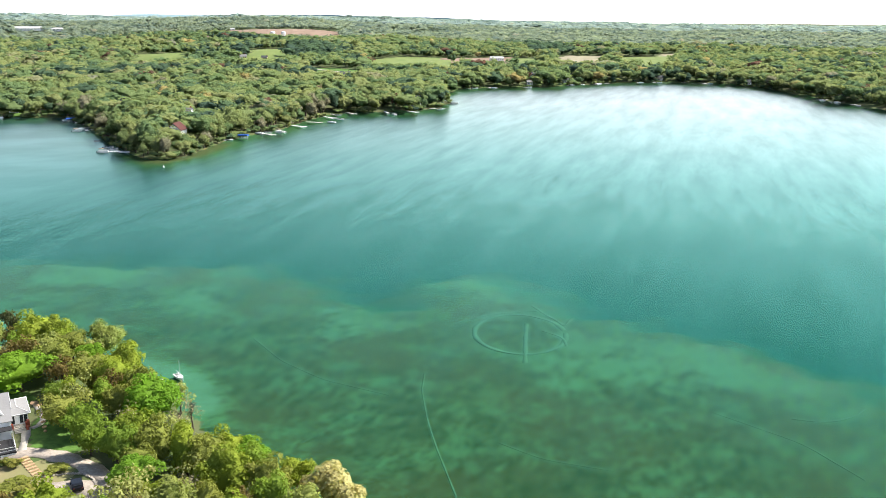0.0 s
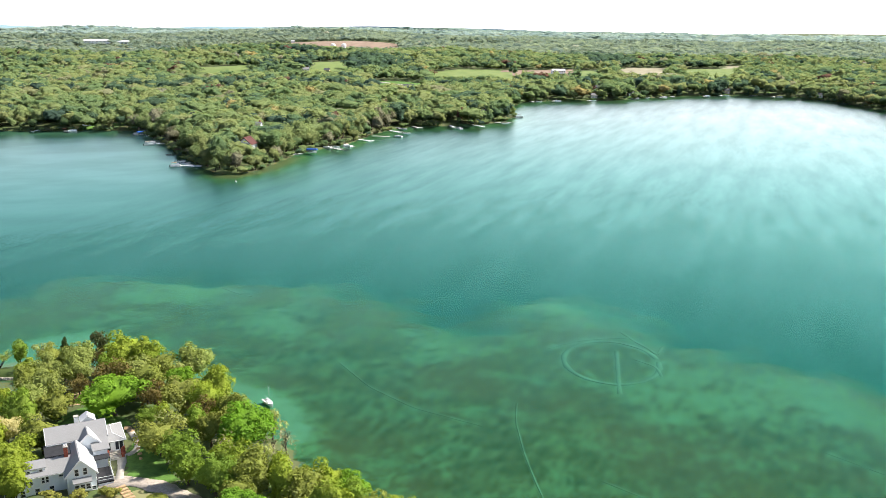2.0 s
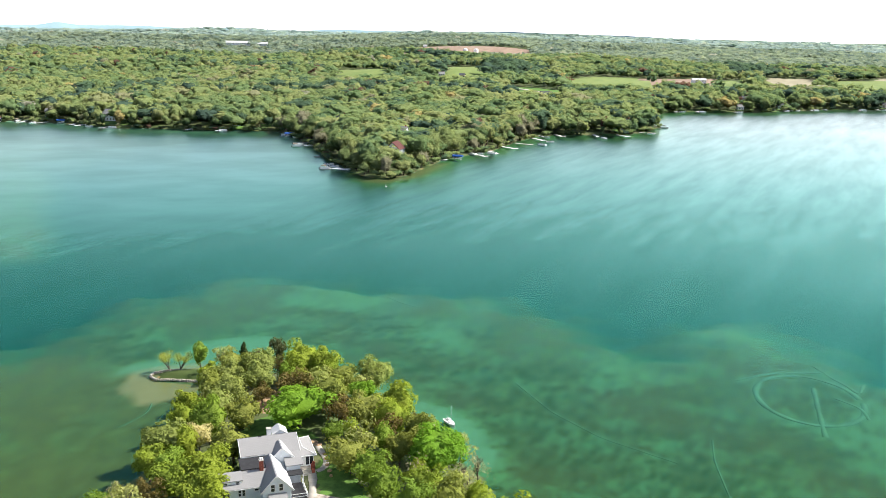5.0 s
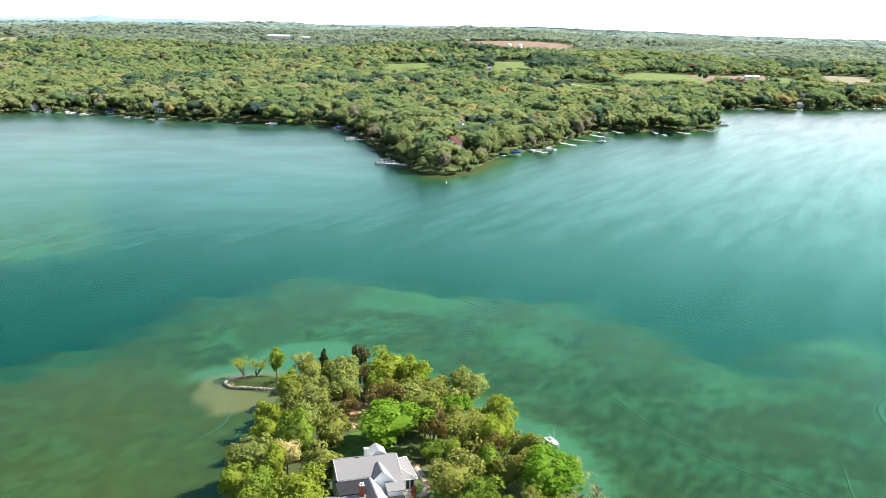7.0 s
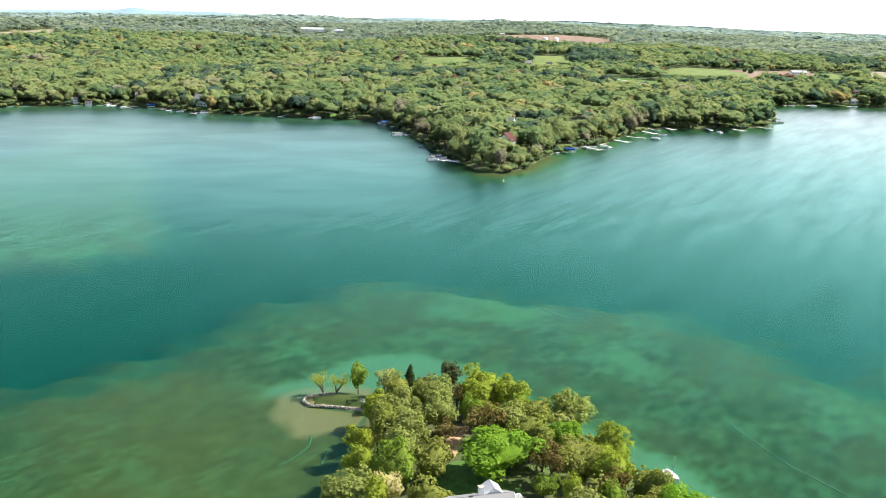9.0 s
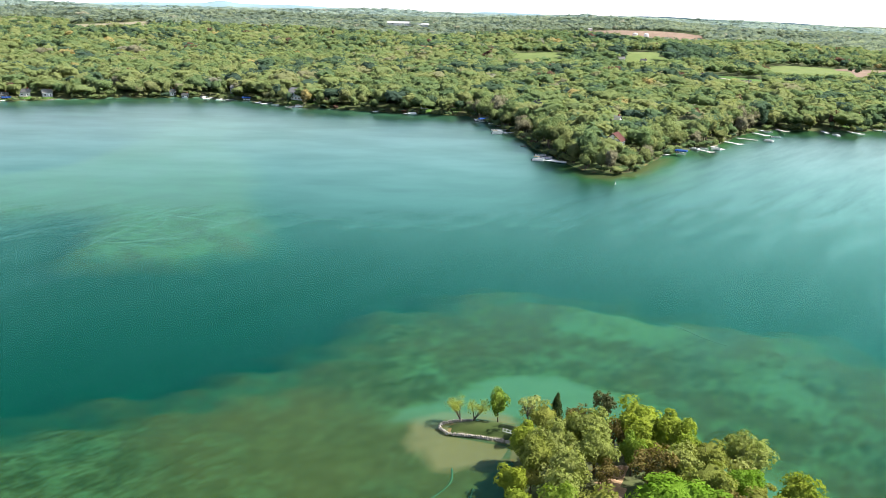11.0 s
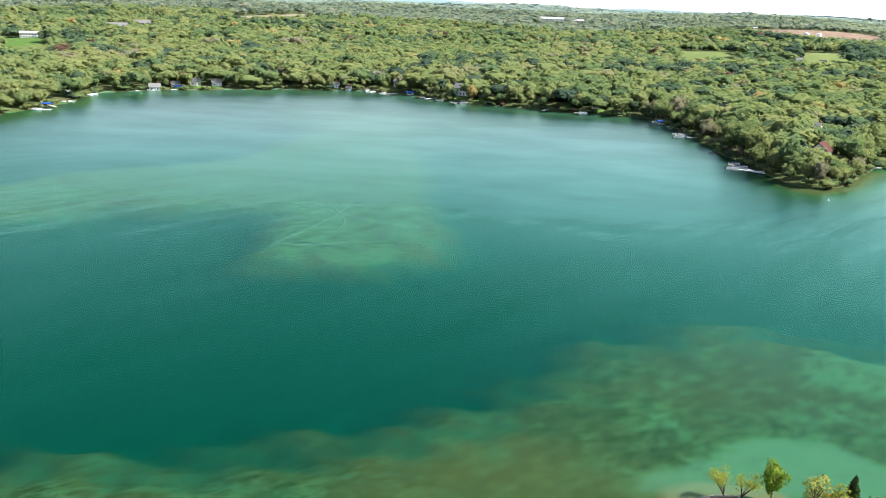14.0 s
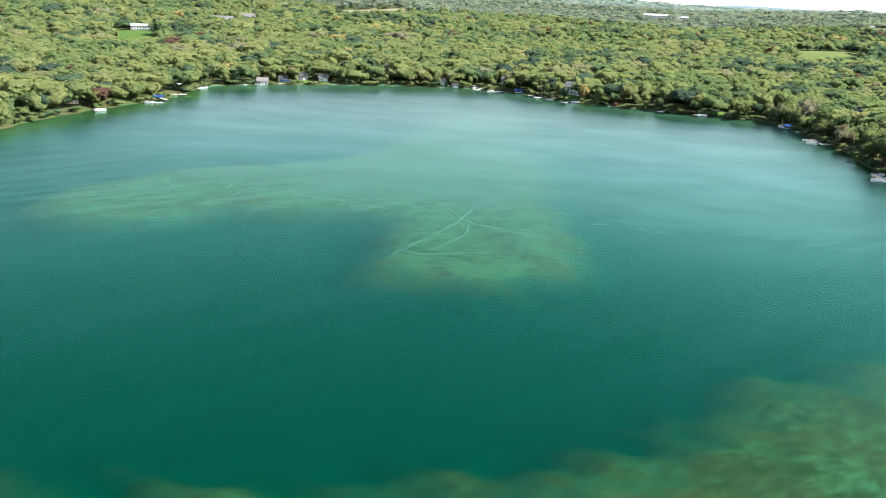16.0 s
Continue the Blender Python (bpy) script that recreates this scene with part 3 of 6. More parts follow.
def ribbon(name, points, width, material, thick=0.06, lift=0.05, closed=False, flat=None, step=1.5, sink=0.0):
    """A path or strip laid over the land (or the bed) along points."""
    pts = np.array(points, float)
    if closed:
        pts = np.concatenate([pts, pts[:1]])
    seg = np.hypot(*np.diff(pts, axis=0).T)
    s = np.r_[0, np.cumsum(seg)]
    n = max(2, int(s[-1] / step))
    t = np.linspace(0, s[-1], n + 1)
    x, y = np.interp(t, s, pts[:, 0]), np.interp(t, s, pts[:, 1])
    for _ in range(3):
        x[1:-1], y[1:-1] = (x[:-2] + 2 * x[1:-1] + x[2:]) / 4, (y[:-2] + 2 * y[1:-1] + y[2:]) / 4
    dx, dy = np.gradient(x), np.gradient(y)
    ln = np.hypot(dx, dy)
    w = width / 2 * (1 + 0.15 * np.sin(t * 0.7) + 0.1 * np.sin(t * 1.9 + 1))
    vx, vy = -dy / ln * w, dx / ln * w
    rows = []
    for k in (-1.0, 0.0, 1.0):
        px, py = x + k * vx, y + k * vy
        z = (height(px, py) if flat is None else np.full(len(px), flat)) + lift - sink * abs(k)
        rows.append(np.stack([px, py, z], -1))
    top = np.stack(rows, 1).reshape(-1, 3)
    low = top - (0, 0, thick + lift)
    v = np.concatenate([top, low])
    m = len(top)
    f = []
    for i in range(n):
        a = i * 3
        for k in (0, 1):
            f.append((a + k, a + k + 1, a + k + 4, a + k + 3))
        f.append((a, a + 3, m + a + 3, m + a))
        f.append((a + 2, m + a + 2, m + a + 5, a + 5))
    return new(name, mesh_np(name, v, f, material, sink > 0))


# ---- fields and clearings of the far country ----
BROWN_FIELD = [(-757.2, 2198.3), (-467.8, 2370.2), (-241.4, 2277.6), (-217.6, 1997.8), (-344.6, 1921.4), (-537.5, 1845), (-652.1, 1892.7)]
HILL_PASTURE = [(-100.3, 1398.9), (-62.9, 1514.1), (-3.3, 1524.8), (30.5, 1199.8), (-38.7, 1185.4), (-88, 1170.3)]
BARE_LOT = [(2.5, 1535.4), (123.7, 1611.2), (91.8, 1248.1), (39.5, 1223.7)]
SIDE_PASTURE = [(129.9, 1570.8), (160.3, 1566.9), (118.3, 1207.7), (97.2, 1212.8)]
TAN_FIELD = [(211.2, 1671.1), (284.8, 1630.1), (211.2, 1273.1), (153.4, 1277.1)]
LAKE_PASTURE = [(296.8, 1569), (389.3, 1583.5), (305.9, 1260.3), (238.7, 1249)]
GLADE = [(-462.6, 1459.5), (-409.8, 1519), (-329.5, 1228.7), (-380.3, 1153.1)]
FARM_LAWN = [(-324.2, 1623.3), (-255.2, 1611.4), (-208.5, 1260.9), (-253, 1236)]
DRIVE_LAWN = [(-162.5, 1221.5), (-96.7, 1171.4), (-87.1, 997.3), (-137.3, 997.2)]
SHED_LAWN = [(-1047, 776.4), (-1047.2, 839.9), (-898.1, 716.1), (-890.6, 660.3)]
FAR_BARE = [(-1373.1, 1550.8), (-1313, 1715.1), (-1131.5, 1471.5), (-1130.6, 1274.8)]
STRIP = [(372, 1585), (640, 1550), (655, 1630), (384, 1665)]
FIELDS = [STRIP, BROWN_FIELD, HILL_PASTURE, BARE_LOT, SIDE_PASTURE, TAN_FIELD, LAKE_PASTURE, GLADE, FARM_LAWN, DRIVE_LAWN, SHED_LAWN, FAR_BARE]


def field(name, ring, material, label, lift=0.6):
    """A field draped over the land."""
    xs, ys = [p[0] for p in ring], [p[1] for p in ring]
    step = 16.0
    px, py = np.meshgrid(np.arange(min(xs) - step, max(xs) + step, step), np.arange(min(ys) - step, max(ys) + step, step))
    d = inside(px + 5 * waves(px, py, 90, 3), py, ring)
    z = height(px, py) + np.where(d > -6, lift, -2.0)
    idx = np.arange(px.size).reshape(px.shape)
    q = np.stack([idx[:-1, :-1], idx[:-1, 1:], idx[1:, 1:], idx[1:, :-1]], -1).reshape(-1, 4)
    q = q[(d.ravel()[q] > -16).any(1)]
    return tagged(new(name, mesh_np(name, np.stack([px, py, z], -1).reshape(-1, 3), q, material, True)), label, "field", kind="structure")


field("field_brown", BROWN_FIELD, SOIL, "ploughed brown field beside white silos")
field("field_pasture", HILL_PASTURE, GRASS_FIELD, "green hillside pasture among woods")
field("field_bare", BARE_LOT, SOIL, "bare reddish building lot beside a white house")
field("field_side", SIDE_PASTURE, GRASS_FIELD, "strip of green pasture behind the lot")
field("field_tan", TAN_FIELD, STUBBLE, "dry tan stubble field")
field("field_lake", LAKE_PASTURE, GRASS_FIELD, "bright green meadow behind shore trees")
field("field_strip", STRIP, STUBBLE, "pale dry strip field between woods")
field("field_glade", GLADE, GRASS_FIELD, "narrow green glade in the woods")
field("field_farm", FARM_LAWN, GRASS_FIELD, "green farm yard grass with scattered houses")
field("field_drive", DRIVE_LAWN, LAWN, "mown grass along a pale driveway")
field("field_shed", SHED_LAWN, LAWN, "mown grass before a long white shed")
field("field_far", FAR_BARE, STUBBLE, "pale bare field on the far slope")

# houses seen in the far country: x, y, turn, width, depth, height of walls, walls, roof, clearing towards the lake
FAR_HOUSES = [
    (-657.8, 618.4, 40, 11, 8, 4.0, "grey", "grey", 22), (-653.8, 636.7, 45, 9, 7, 4.0, "tan", "dark", 20), (-649.7, 654.9, 45, 11, 8, 4.5, "grey", "dark", 20), (-636.2, 664.7, 50, 10, 8, 4.5, "grey", "grey", 20),
    (-522.6, 763.4, 10, 8, 8, 6.0, "grey", "grey", 24), (-451.4, 747, -12, 22, 12, 7.5, "white", "grey", 40), (-430.1, 745.3, -5, 15, 10, 6.5, "tan", "grey", 26), (-404.5, 798.9, 5, 10, 9, 7.0, "pink", "red", 22),
    (-338.2, 743.2, 0, 9, 8, 5.0, "white", "grey", 22), (-318.7, 758.6, -20, 10, 8, 6.0, "tan", "dark", 26), (-300.3, 750.2, -25, 9, 7, 4.5, "white", "dark", 18),
]
FAR_HOUSES += [
    (-564.3, 730.5, 15, 8, 7, 4.0, "white", "grey", 18), (-550.8, 730.7, 12, 6, 5, 3.0, "white", "dark", 16), (-240.3, 717.2, -35, 12, 9, 13.5, "grey", "dark", 6), (-175.3, 646.7, -10, 9, 8, 13.0, "white", "grey", 6),
    (-84.3, 804.3, 20, 10, 8, 4.5, "white", "dark", 22), (-27.9, 810.9, 10, 10, 8, 3.5, "grey", "dark", 18), (-21.1, 827.1, -15, 9, 8, 6.5, "grey", "dark", 22),
    (98.3, 1046.7, 15, 9, 7, 4.5, "white", "grey", 22), (155.2, 1107.1, 20, 14, 9, 6.0, "grey", "dark", 26), (109.8, 1106.8, 15, 10, 8, 7.0, "grey", "dark", 20), (142.5, 1073.6, 20, 9, 7, 4.5, "white", "dark", 20),
]
FAR_HOUSES += [
    (260.7, 1124, 10, 9, 7, 5.0, "tan", "dark", 18), (312.1, 1139, -30, 10, 8, 6.0, "tan", "dark", 18), (351.3, 1069.2, -60, 10, 8, 4.0, "white", "grey", 16), (380.9, 895.6, -80, 9, 7, 4.5, "grey", "grey", 14), (401.5, 934.1, -80, 8, 7, 6.5, "tan", "dark", 14),
    (-635, 431.8, 65, 10, 8, 7.0, "tan", "grey", 10), (-642.7, 425.9, 65, 8, 6, 4.5, "red", "dark", 8), (-672.1, 547.1, 60, 9, 8, 9.0, "white", "dark", 8), (-466, 915.8, 10, 16, 8, 6.0, "white", "white", 50),
    (-182.7, 1271.9, 20, 14, 10, 4.0, "red", "red", 60), (-158.4, 1110.5, -30, 13, 10, 6.5, "grey", "grey", 50), (-110.1, 1087.3, 15, 16, 9, 4.0, "grey", "dark", 50),
]
FAR_HOUSES += [
    (82.7, 1410, 10, 26, 13, 8.0, "white", "white", 10), (-276.5, 1324.1, 15, 12, 9, 6.0, "white", "grey", 40), (-248.6, 1335.9, 0, 10, 8, 4.5, "tan", "dark", 40), (-497.4, 2274.7, 10, 12, 9, 6.0, "white", "white", 30),
    (-1063.3, 836.9, 50, 42, 14, 7.0, "white", "white", 60), (-1144.9, 1039.9, 40, 40, 16, 6.0, "white", "grey", 60), (-1188.4, 1132.2, 40, 34, 15, 7.0, "tan", "grey", 60),
]
FAR_HOUSES += [(-955, 2220, 12, 90, 26, 9.0, "white", "white", 60), (-900, 2232, 12, 40, 20, 7.0, "white", "white", 60)]
FAR_HOUSES = [(a_, b_, c_, d_ * 0.75, e_ * 0.75, f_ * 0.8, g_, h_, i_) for a_, b_, c_, d_, e_, f_, g_, h_, i_ in FAR_HOUSES]
OPEN = len(FIELDS)
FIELDS.append([(-169.7, 581.5), (-157.9, 581.5), (-158, 570), (-169.7, 570)])
LOW = []          # young growth before the houses up the slope
for hx_, hy_, _t, hw_, hd_, _h, _w, _r, clear in FAR_HOUSES:
    away = Vector((-60 - hx_, 60 - hy_)).normalized()
    side_ = Vector((-away.y, away.x)) * (hw_ * 0.5)
    c0, c1 = Vector((hx_, hy_)) - away * (hd_ * 0.6), Vector((hx_, hy_)) + away * (clear * (0.55 if clear < 45 else 0.95) + hd_ * 0.5)
    if hy_ > 900:
        c2 = Vector((hx_, hy_)) + away * 115
        LOW.append([tuple(c0 - side_), tuple(c0 + side_), tuple(c2 + side_), tuple(c2 - side_)])
    FIELDS.append([tuple(c0 - side_), tuple(c0 + side_), tuple(c1 + side_ * 0.8), tuple(c1 - side_ * 0.8)])


# ---- woods ----
def crown_np(rnd, leaves, lobes, size, flat=0.8, core=0, up=0.35, spread=0.62, lobe=(0.34, 0.52), cone=0.0, loose=0.45):
    """A crown one metre in radius about the origin: leaf sprays in clusters round its lobes, with a denser heart."""
    centres = rnd.normal(size=(lobes, 3))
    centres /= np.linalg.norm(centres, axis=1)[:, None]
    centres *= rnd.uniform(0.25, spread, (lobes, 1))
    centres[:, 2] = centres[:, 2] * flat + 0.05
    radii = rnd.uniform(*lobe, lobes)
    if cone:
        centres[:, 2] = np.linspace(-0.8, 0.85, lobes)
        ring = (1 - (centres[:, 2] + 0.8) / 1.9) * cone
        turn = np.arange(lobes) * 2.4
        centres[:, 0], centres[:, 1] = np.cos(turn) * ring * 0.5, np.sin(turn) * ring * 0.5
        radii = 0.12 + ring * 0.45
    which = rnd.randint(0, lobes, leaves)
    out = rnd.normal(size=(leaves, 3))
    out /= np.linalg.norm(out, axis=1)[:, None]
    out[:, 2] = np.where(rnd.rand(leaves) < 0.7, np.abs(out[:, 2]), out[:, 2])
    place = centres[which] + out * (radii[which] * rnd.uniform(0.72, 1.12, leaves))[:, None]
    face = out + rnd.normal(size=(leaves, 3)) * loose + (0, 0, up)
    face /= np.linalg.norm(face, axis=1)[:, None]
    side = np.cross(face, rnd.normal(size=(leaves, 3)))
    side /= np.linalg.norm(side, axis=1)[:, None]
    other = np.cross(face, side)
    s = (size * rnd.uniform(0.6, 1.4, leaves))[:, None]
    v = np.stack([place + side * s, place - side * s * 0.5 + other * s * 0.87, place - side * s * 0.5 - other * s * 0.87], 1).reshape(-1, 3)
    f = np.arange(leaves * 3).reshape(-1, 3)
    if core:
        bm = bmesh.new()
        bmesh.ops.create_icosphere(bm, subdivisions=core, radius=1.0)
        cv = np.array([p.co[:] for p in bm.verts])
        cf = np.array([[p.index for p in q.verts] for q in bm.faces])
        bm.free()
        along = cv @ centres.T
        off = (centres ** 2).sum(1)[None] - along ** 2
        reach = along + np.sqrt(np.maximum((radii[None] * 0.98) ** 2 - off, 0))
        reach = np.where(off < radii[None] ** 2, reach, 0).max(1)
        cv = cv * (np.maximum(reach, 0.5) * 0.86)[:, None] + rnd.normal(size=cv.shape) * 0.05
        v, f = np.concatenate([v, cv]), np.concatenate([f, cf + leaves * 3])
    return v, f


def in_view(px, py):
    """The stretch of country that the woods are planted in: an open fan from the near point."""
    a = np.degrees(np.arctan2(px + 60, py - 30))
    return (a > -66) & (a < 33) & (py > -20)


def planted(step, inner, outer, seed):
    """Places for trees on a shaken grid, by distance from the near point, on dry land clear of fields and yards."""
    rnd = np.random.RandomState(seed)
    px, py = np.meshgrid(np.arange(-outer, outer, step), np.arange(0, outer, step))
    px, py = px.ravel() + rnd.uniform(-0.48, 0.48, px.size) * step, py.ravel() + rnd.uniform(-0.48, 0.48, px.size) * step
    r = np.hypot(px + 70, py - 40)
    ok = in_view(px, py) & (r > inner) & (r < outer) & (py > 330)
    px, py = px[ok], py[ok]
    ok = inside(px, py, SHORE) < -0.8
    for i, ring in enumerate(FIELDS):
        ok &= inside(px, py, ring) < (-2.5 if i < OPEN else -0.5)
    return px[ok], py[ok]


# plantations of dark conifers
PINES = [[(-345.5, 1660.6), (-188, 1577.6), (-129.7, 1433.3), (-179.4, 1338.8), (-284.4, 1315.9)], [(179.7, 2003.5), (249.4, 1785.7), (226.5, 1627.2), (149.1, 1671.1)], [(-1017.8, 763.5), (-1048.4, 851), (-945, 764), (-958, 717)]]


def woods(name, label, px, py, radius, tall, kinds, seed, shrubs=0.0, cool=0.0, material=None):
    """Many trees in one mesh; each has a tone of its own. cool: a tone shift that imitates haze."""
    rnd = np.random.RandomState(seed)
    n = len(px)
    pz = height(px, py)
    r = radius * rnd.choice([0.65, 0.9, 1.2, 1.5, 1.9], n, p=[0.2, 0.25, 0.25, 0.2, 0.1]) * rnd.uniform(0.88, 1.12, n)
    h = tall * rnd.uniform(0.82, 1.12, n) * (0.72 + 0.24 * r / radius)
    tone = np.clip(0.47 - cool + 0.16 * waves(px, py, 240, 21) + 0.15 * rnd.normal(size=n), 0.13, 0.93)
    tone = np.where(rnd.rand(n) < 0.06, rnd.uniform(0.0, 0.1, n), tone)
    pines = waves(px, py, 330, 22) + 0.45 * rnd.normal(size=n) > 0.8 + 0.35 * (py < 1000)
    for ring in PINES:
        pines |= inside(px, py, ring) > 0
    tone = np.where(pines, rnd.uniform(0, 0.1, n), tone)
    tone = np.where(rnd.rand(n) < 0.005, 1.0, tone)
    tone = np.where(rnd.rand(n) < 0.01, 0.975, tone)
    if shrubs:
        low = (inside(px, py, SHORE) > -7) & (rnd.rand(n) < shrubs)
        r, h = np.where(low, r * 0.5, r), np.where(low, h * 0.4, h)
    for ring in LOW:
        low = inside(px, py, ring) > 0
        r, h = np.where(low, r * 0.6, r), np.where(low, h * 0.42, h)
    which = rnd.randint(0, len(kinds), n)
    vs, fs, ts, at = [], [], [], 0
    for k, (kv, kf) in enumerate(kinds):
        sel = np.where(which == k)[0]
        if not len(sel):
            continue
        turn = rnd.uniform(0, 6.28, len(sel))
        c, s = np.cos(turn)[:, None], np.sin(turn)[:, None]
        x, y, z = kv[:, 0], kv[:, 1], kv[:, 2]
        v = np.stack([(x * c - y * s) * r[sel, None] + px[sel, None], (x * s + y * c) * r[sel, None] + py[sel, None],
                      z * (h[sel] * 0.5)[:, None] + (pz[sel] + h[sel] * 0.52)[:, None]], -1)
        vs.append(v.reshape(-1, 3))
        fs.append((kf[None] + (np.arange(len(sel)) * len(kv))[:, None, None]).reshape(-1, 3) + at)
        ts.append(np.repeat(tone[sel], len(kv)))
        at += len(sel) * len(kv)
    me = mesh_np(name, np.concatenate(vs), np.concatenate(fs), material or FOREST, True)
    set_values(me, "tone", np.concatenate(ts))
    return tagged(new(name, me), label, "woods", kind="stuff")


rk = np.random.RandomState(5)
shore_kinds = [crown_np(rk, 125, rk.randint(9, 15), 0.145, rk.uniform(0.7, 1.0), core=2, spread=rk.uniform(0.55, 0.74), lobe=(0.28, 0.46), loose=0.2) for _ in range(14)]
mid_kinds = [crown_np(rk, 44, rk.randint(5, 11), 0.2, rk.uniform(0.6, 1.0), core=1, spread=rk.uniform(0.6, 0.85), lobe=(0.26, 0.48), loose=0.2) for _ in range(12)]
far_kinds = [crown_np(rk, 15, 5, 0.42, 0.8, core=0, up=0.6) for _ in range(8)]
sx, sy = planted(10.0, 490, 1150, 1)
# the trees along the water's edge of the far point stand as things of their own
front = (inside(sx, sy, SHORE) > -13) & (sy < 760) & (sx > -300) & (sx < -60)
tx, ty = planted(7.4, 460, 800, 11)
lead = (inside(tx, ty, SHORE) > -13) & (ty < 760) & (tx > -300) & (tx < -60)
woods("shore_woods", "spring-green broadleaf woods on the far shore", sx[~front], sy[~front], 7.7, 15, shore_kinds, 31, 0.22)
# low growth along the water's edge
ex, ey = [], []
for (ax_, ay_), (bx_, by_) in zip(SHORE[:44], SHORE[1:45]):
    for k_ in np.arange(0, 1, 3.2 / math.hypot(bx_ - ax_, by_ - ay_)):
        ex.append(ax_ + (bx_ - ax_) * k_ + rk.uniform(-1.5, 1.5)), ey.append(ay_ + (by_ - ay_) * k_ + rk.uniform(-1.5, 1.5))
ex, ey = np.array(ex), np.array(ey)
dry = (inside(ex, ey, SHORE) < 0.5) & (rk.rand(len(ex)) < 0.8)
for ring in FIELDS:
    dry &= inside(ex, ey, ring) < 0
# the front row of the shore woods, with its branches over the bank
fx_, fy_ = ex[dry][::2] * 1.0, ey[dry][::2] * 1.0
for _ in range(12):
    wet = inside(fx_, fy_, SHORE) > -3.2
    fx_, fy_ = np.where(wet, fx_ + rk.uniform(-1.6, 1.6, len(fx_)), fx_), np.where(wet, fy_ + rk.uniform(-0.4, 1.6, len(fy_)), fy_)
row_ = (inside(fx_, fy_, SHORE) < -2.0) & ~((fy_ < 760) & (fx_ > -300) & (fx_ < -60))
for ring in FIELDS:
    row_ &= inside(fx_, fy_, ring) < 0
woods("shore_trees", "rounded spring-green trees along the far bank", fx_[row_], fy_[row_], 4.4, 11, shore_kinds, 36)
woods("shore_shrubs", "green shrubs hanging over the water's edge", ex[dry], ey[dry], 2.6, 4.2, shore_kinds, 35)
woods("upland_woods", "mixed spring-green and dark woods on rising land", *planted(13.5, 1150, 1900, 2), 8.8, 15, mid_kinds, 32, cool=0.04)
woods("distant_woods", "far woods between fields, green dulled to look hazy", *planted(16.5, 1900, 3200, 3), 9.5, 13, far_kinds, 33, cool=0.08, material=FOREST_FAR)
woods("horizon_woods", "wooded skyline tinted bluish for distance haze", *planted(33.0, 3200, 4500, 4), 18, 14, far_kinds, 34, cool=0.1, material=FOREST_HORIZON)


# ---- single trees ----
def trunk_np(rnd, limbs, reach, lean=0.15, thick=0.05, twigs=0, rise=0.5):
    """A tapered trunk one metre high with limbs that fork off upwards."""
    bm = bmesh.new()
    top = Vector((rnd.uniform(-lean, lean), rnd.uniform(-lean, lean), rise + 0.15))
    rod((0, 0, -0.03), top, thick, bm, 7, thick * 0.55)
    for i in range(limbs):
        a = i * 2.4 + rnd.uniform(-0.4, 0.4)
        s = top * rnd.uniform(0.55, 1.0)
        e = s + Vector((math.cos(a) * reach * rnd.uniform(0.5, 1), math.sin(a) * reach * rnd.uniform(0.5, 1), rnd.uniform(0.15, 0.42)))
        rod(s, e, thick * 0.45, bm, 5, thick * 0.15)
        for j in range(twigs):
            d = Vector((rnd.uniform(-1, 1), rnd.uniform(-1, 1), rnd.uniform(0.1, 1))).normalized() * reach * rnd.uniform(0.3, 0.6)
            b = s.lerp(e, rnd.uniform(0.4, 1.0))
            rod(b, b + d, thick * 0.14, bm, 3, thick * 0.04)
    me = bpy.data.meshes.new("trunk")
    bm.to_mesh(me)
    bm.free()
    me.materials.append(BARK)
    return me


def foliage(name, a, b, glow=0.35):
    return leafy(name, [(0.0, (a[0] * 1.12, a[1], a[2] * 0.85)), (1.0, (b[0] * 1.12, b[1], b[2] * 0.85))], None, 0.3, glow, 2.2)


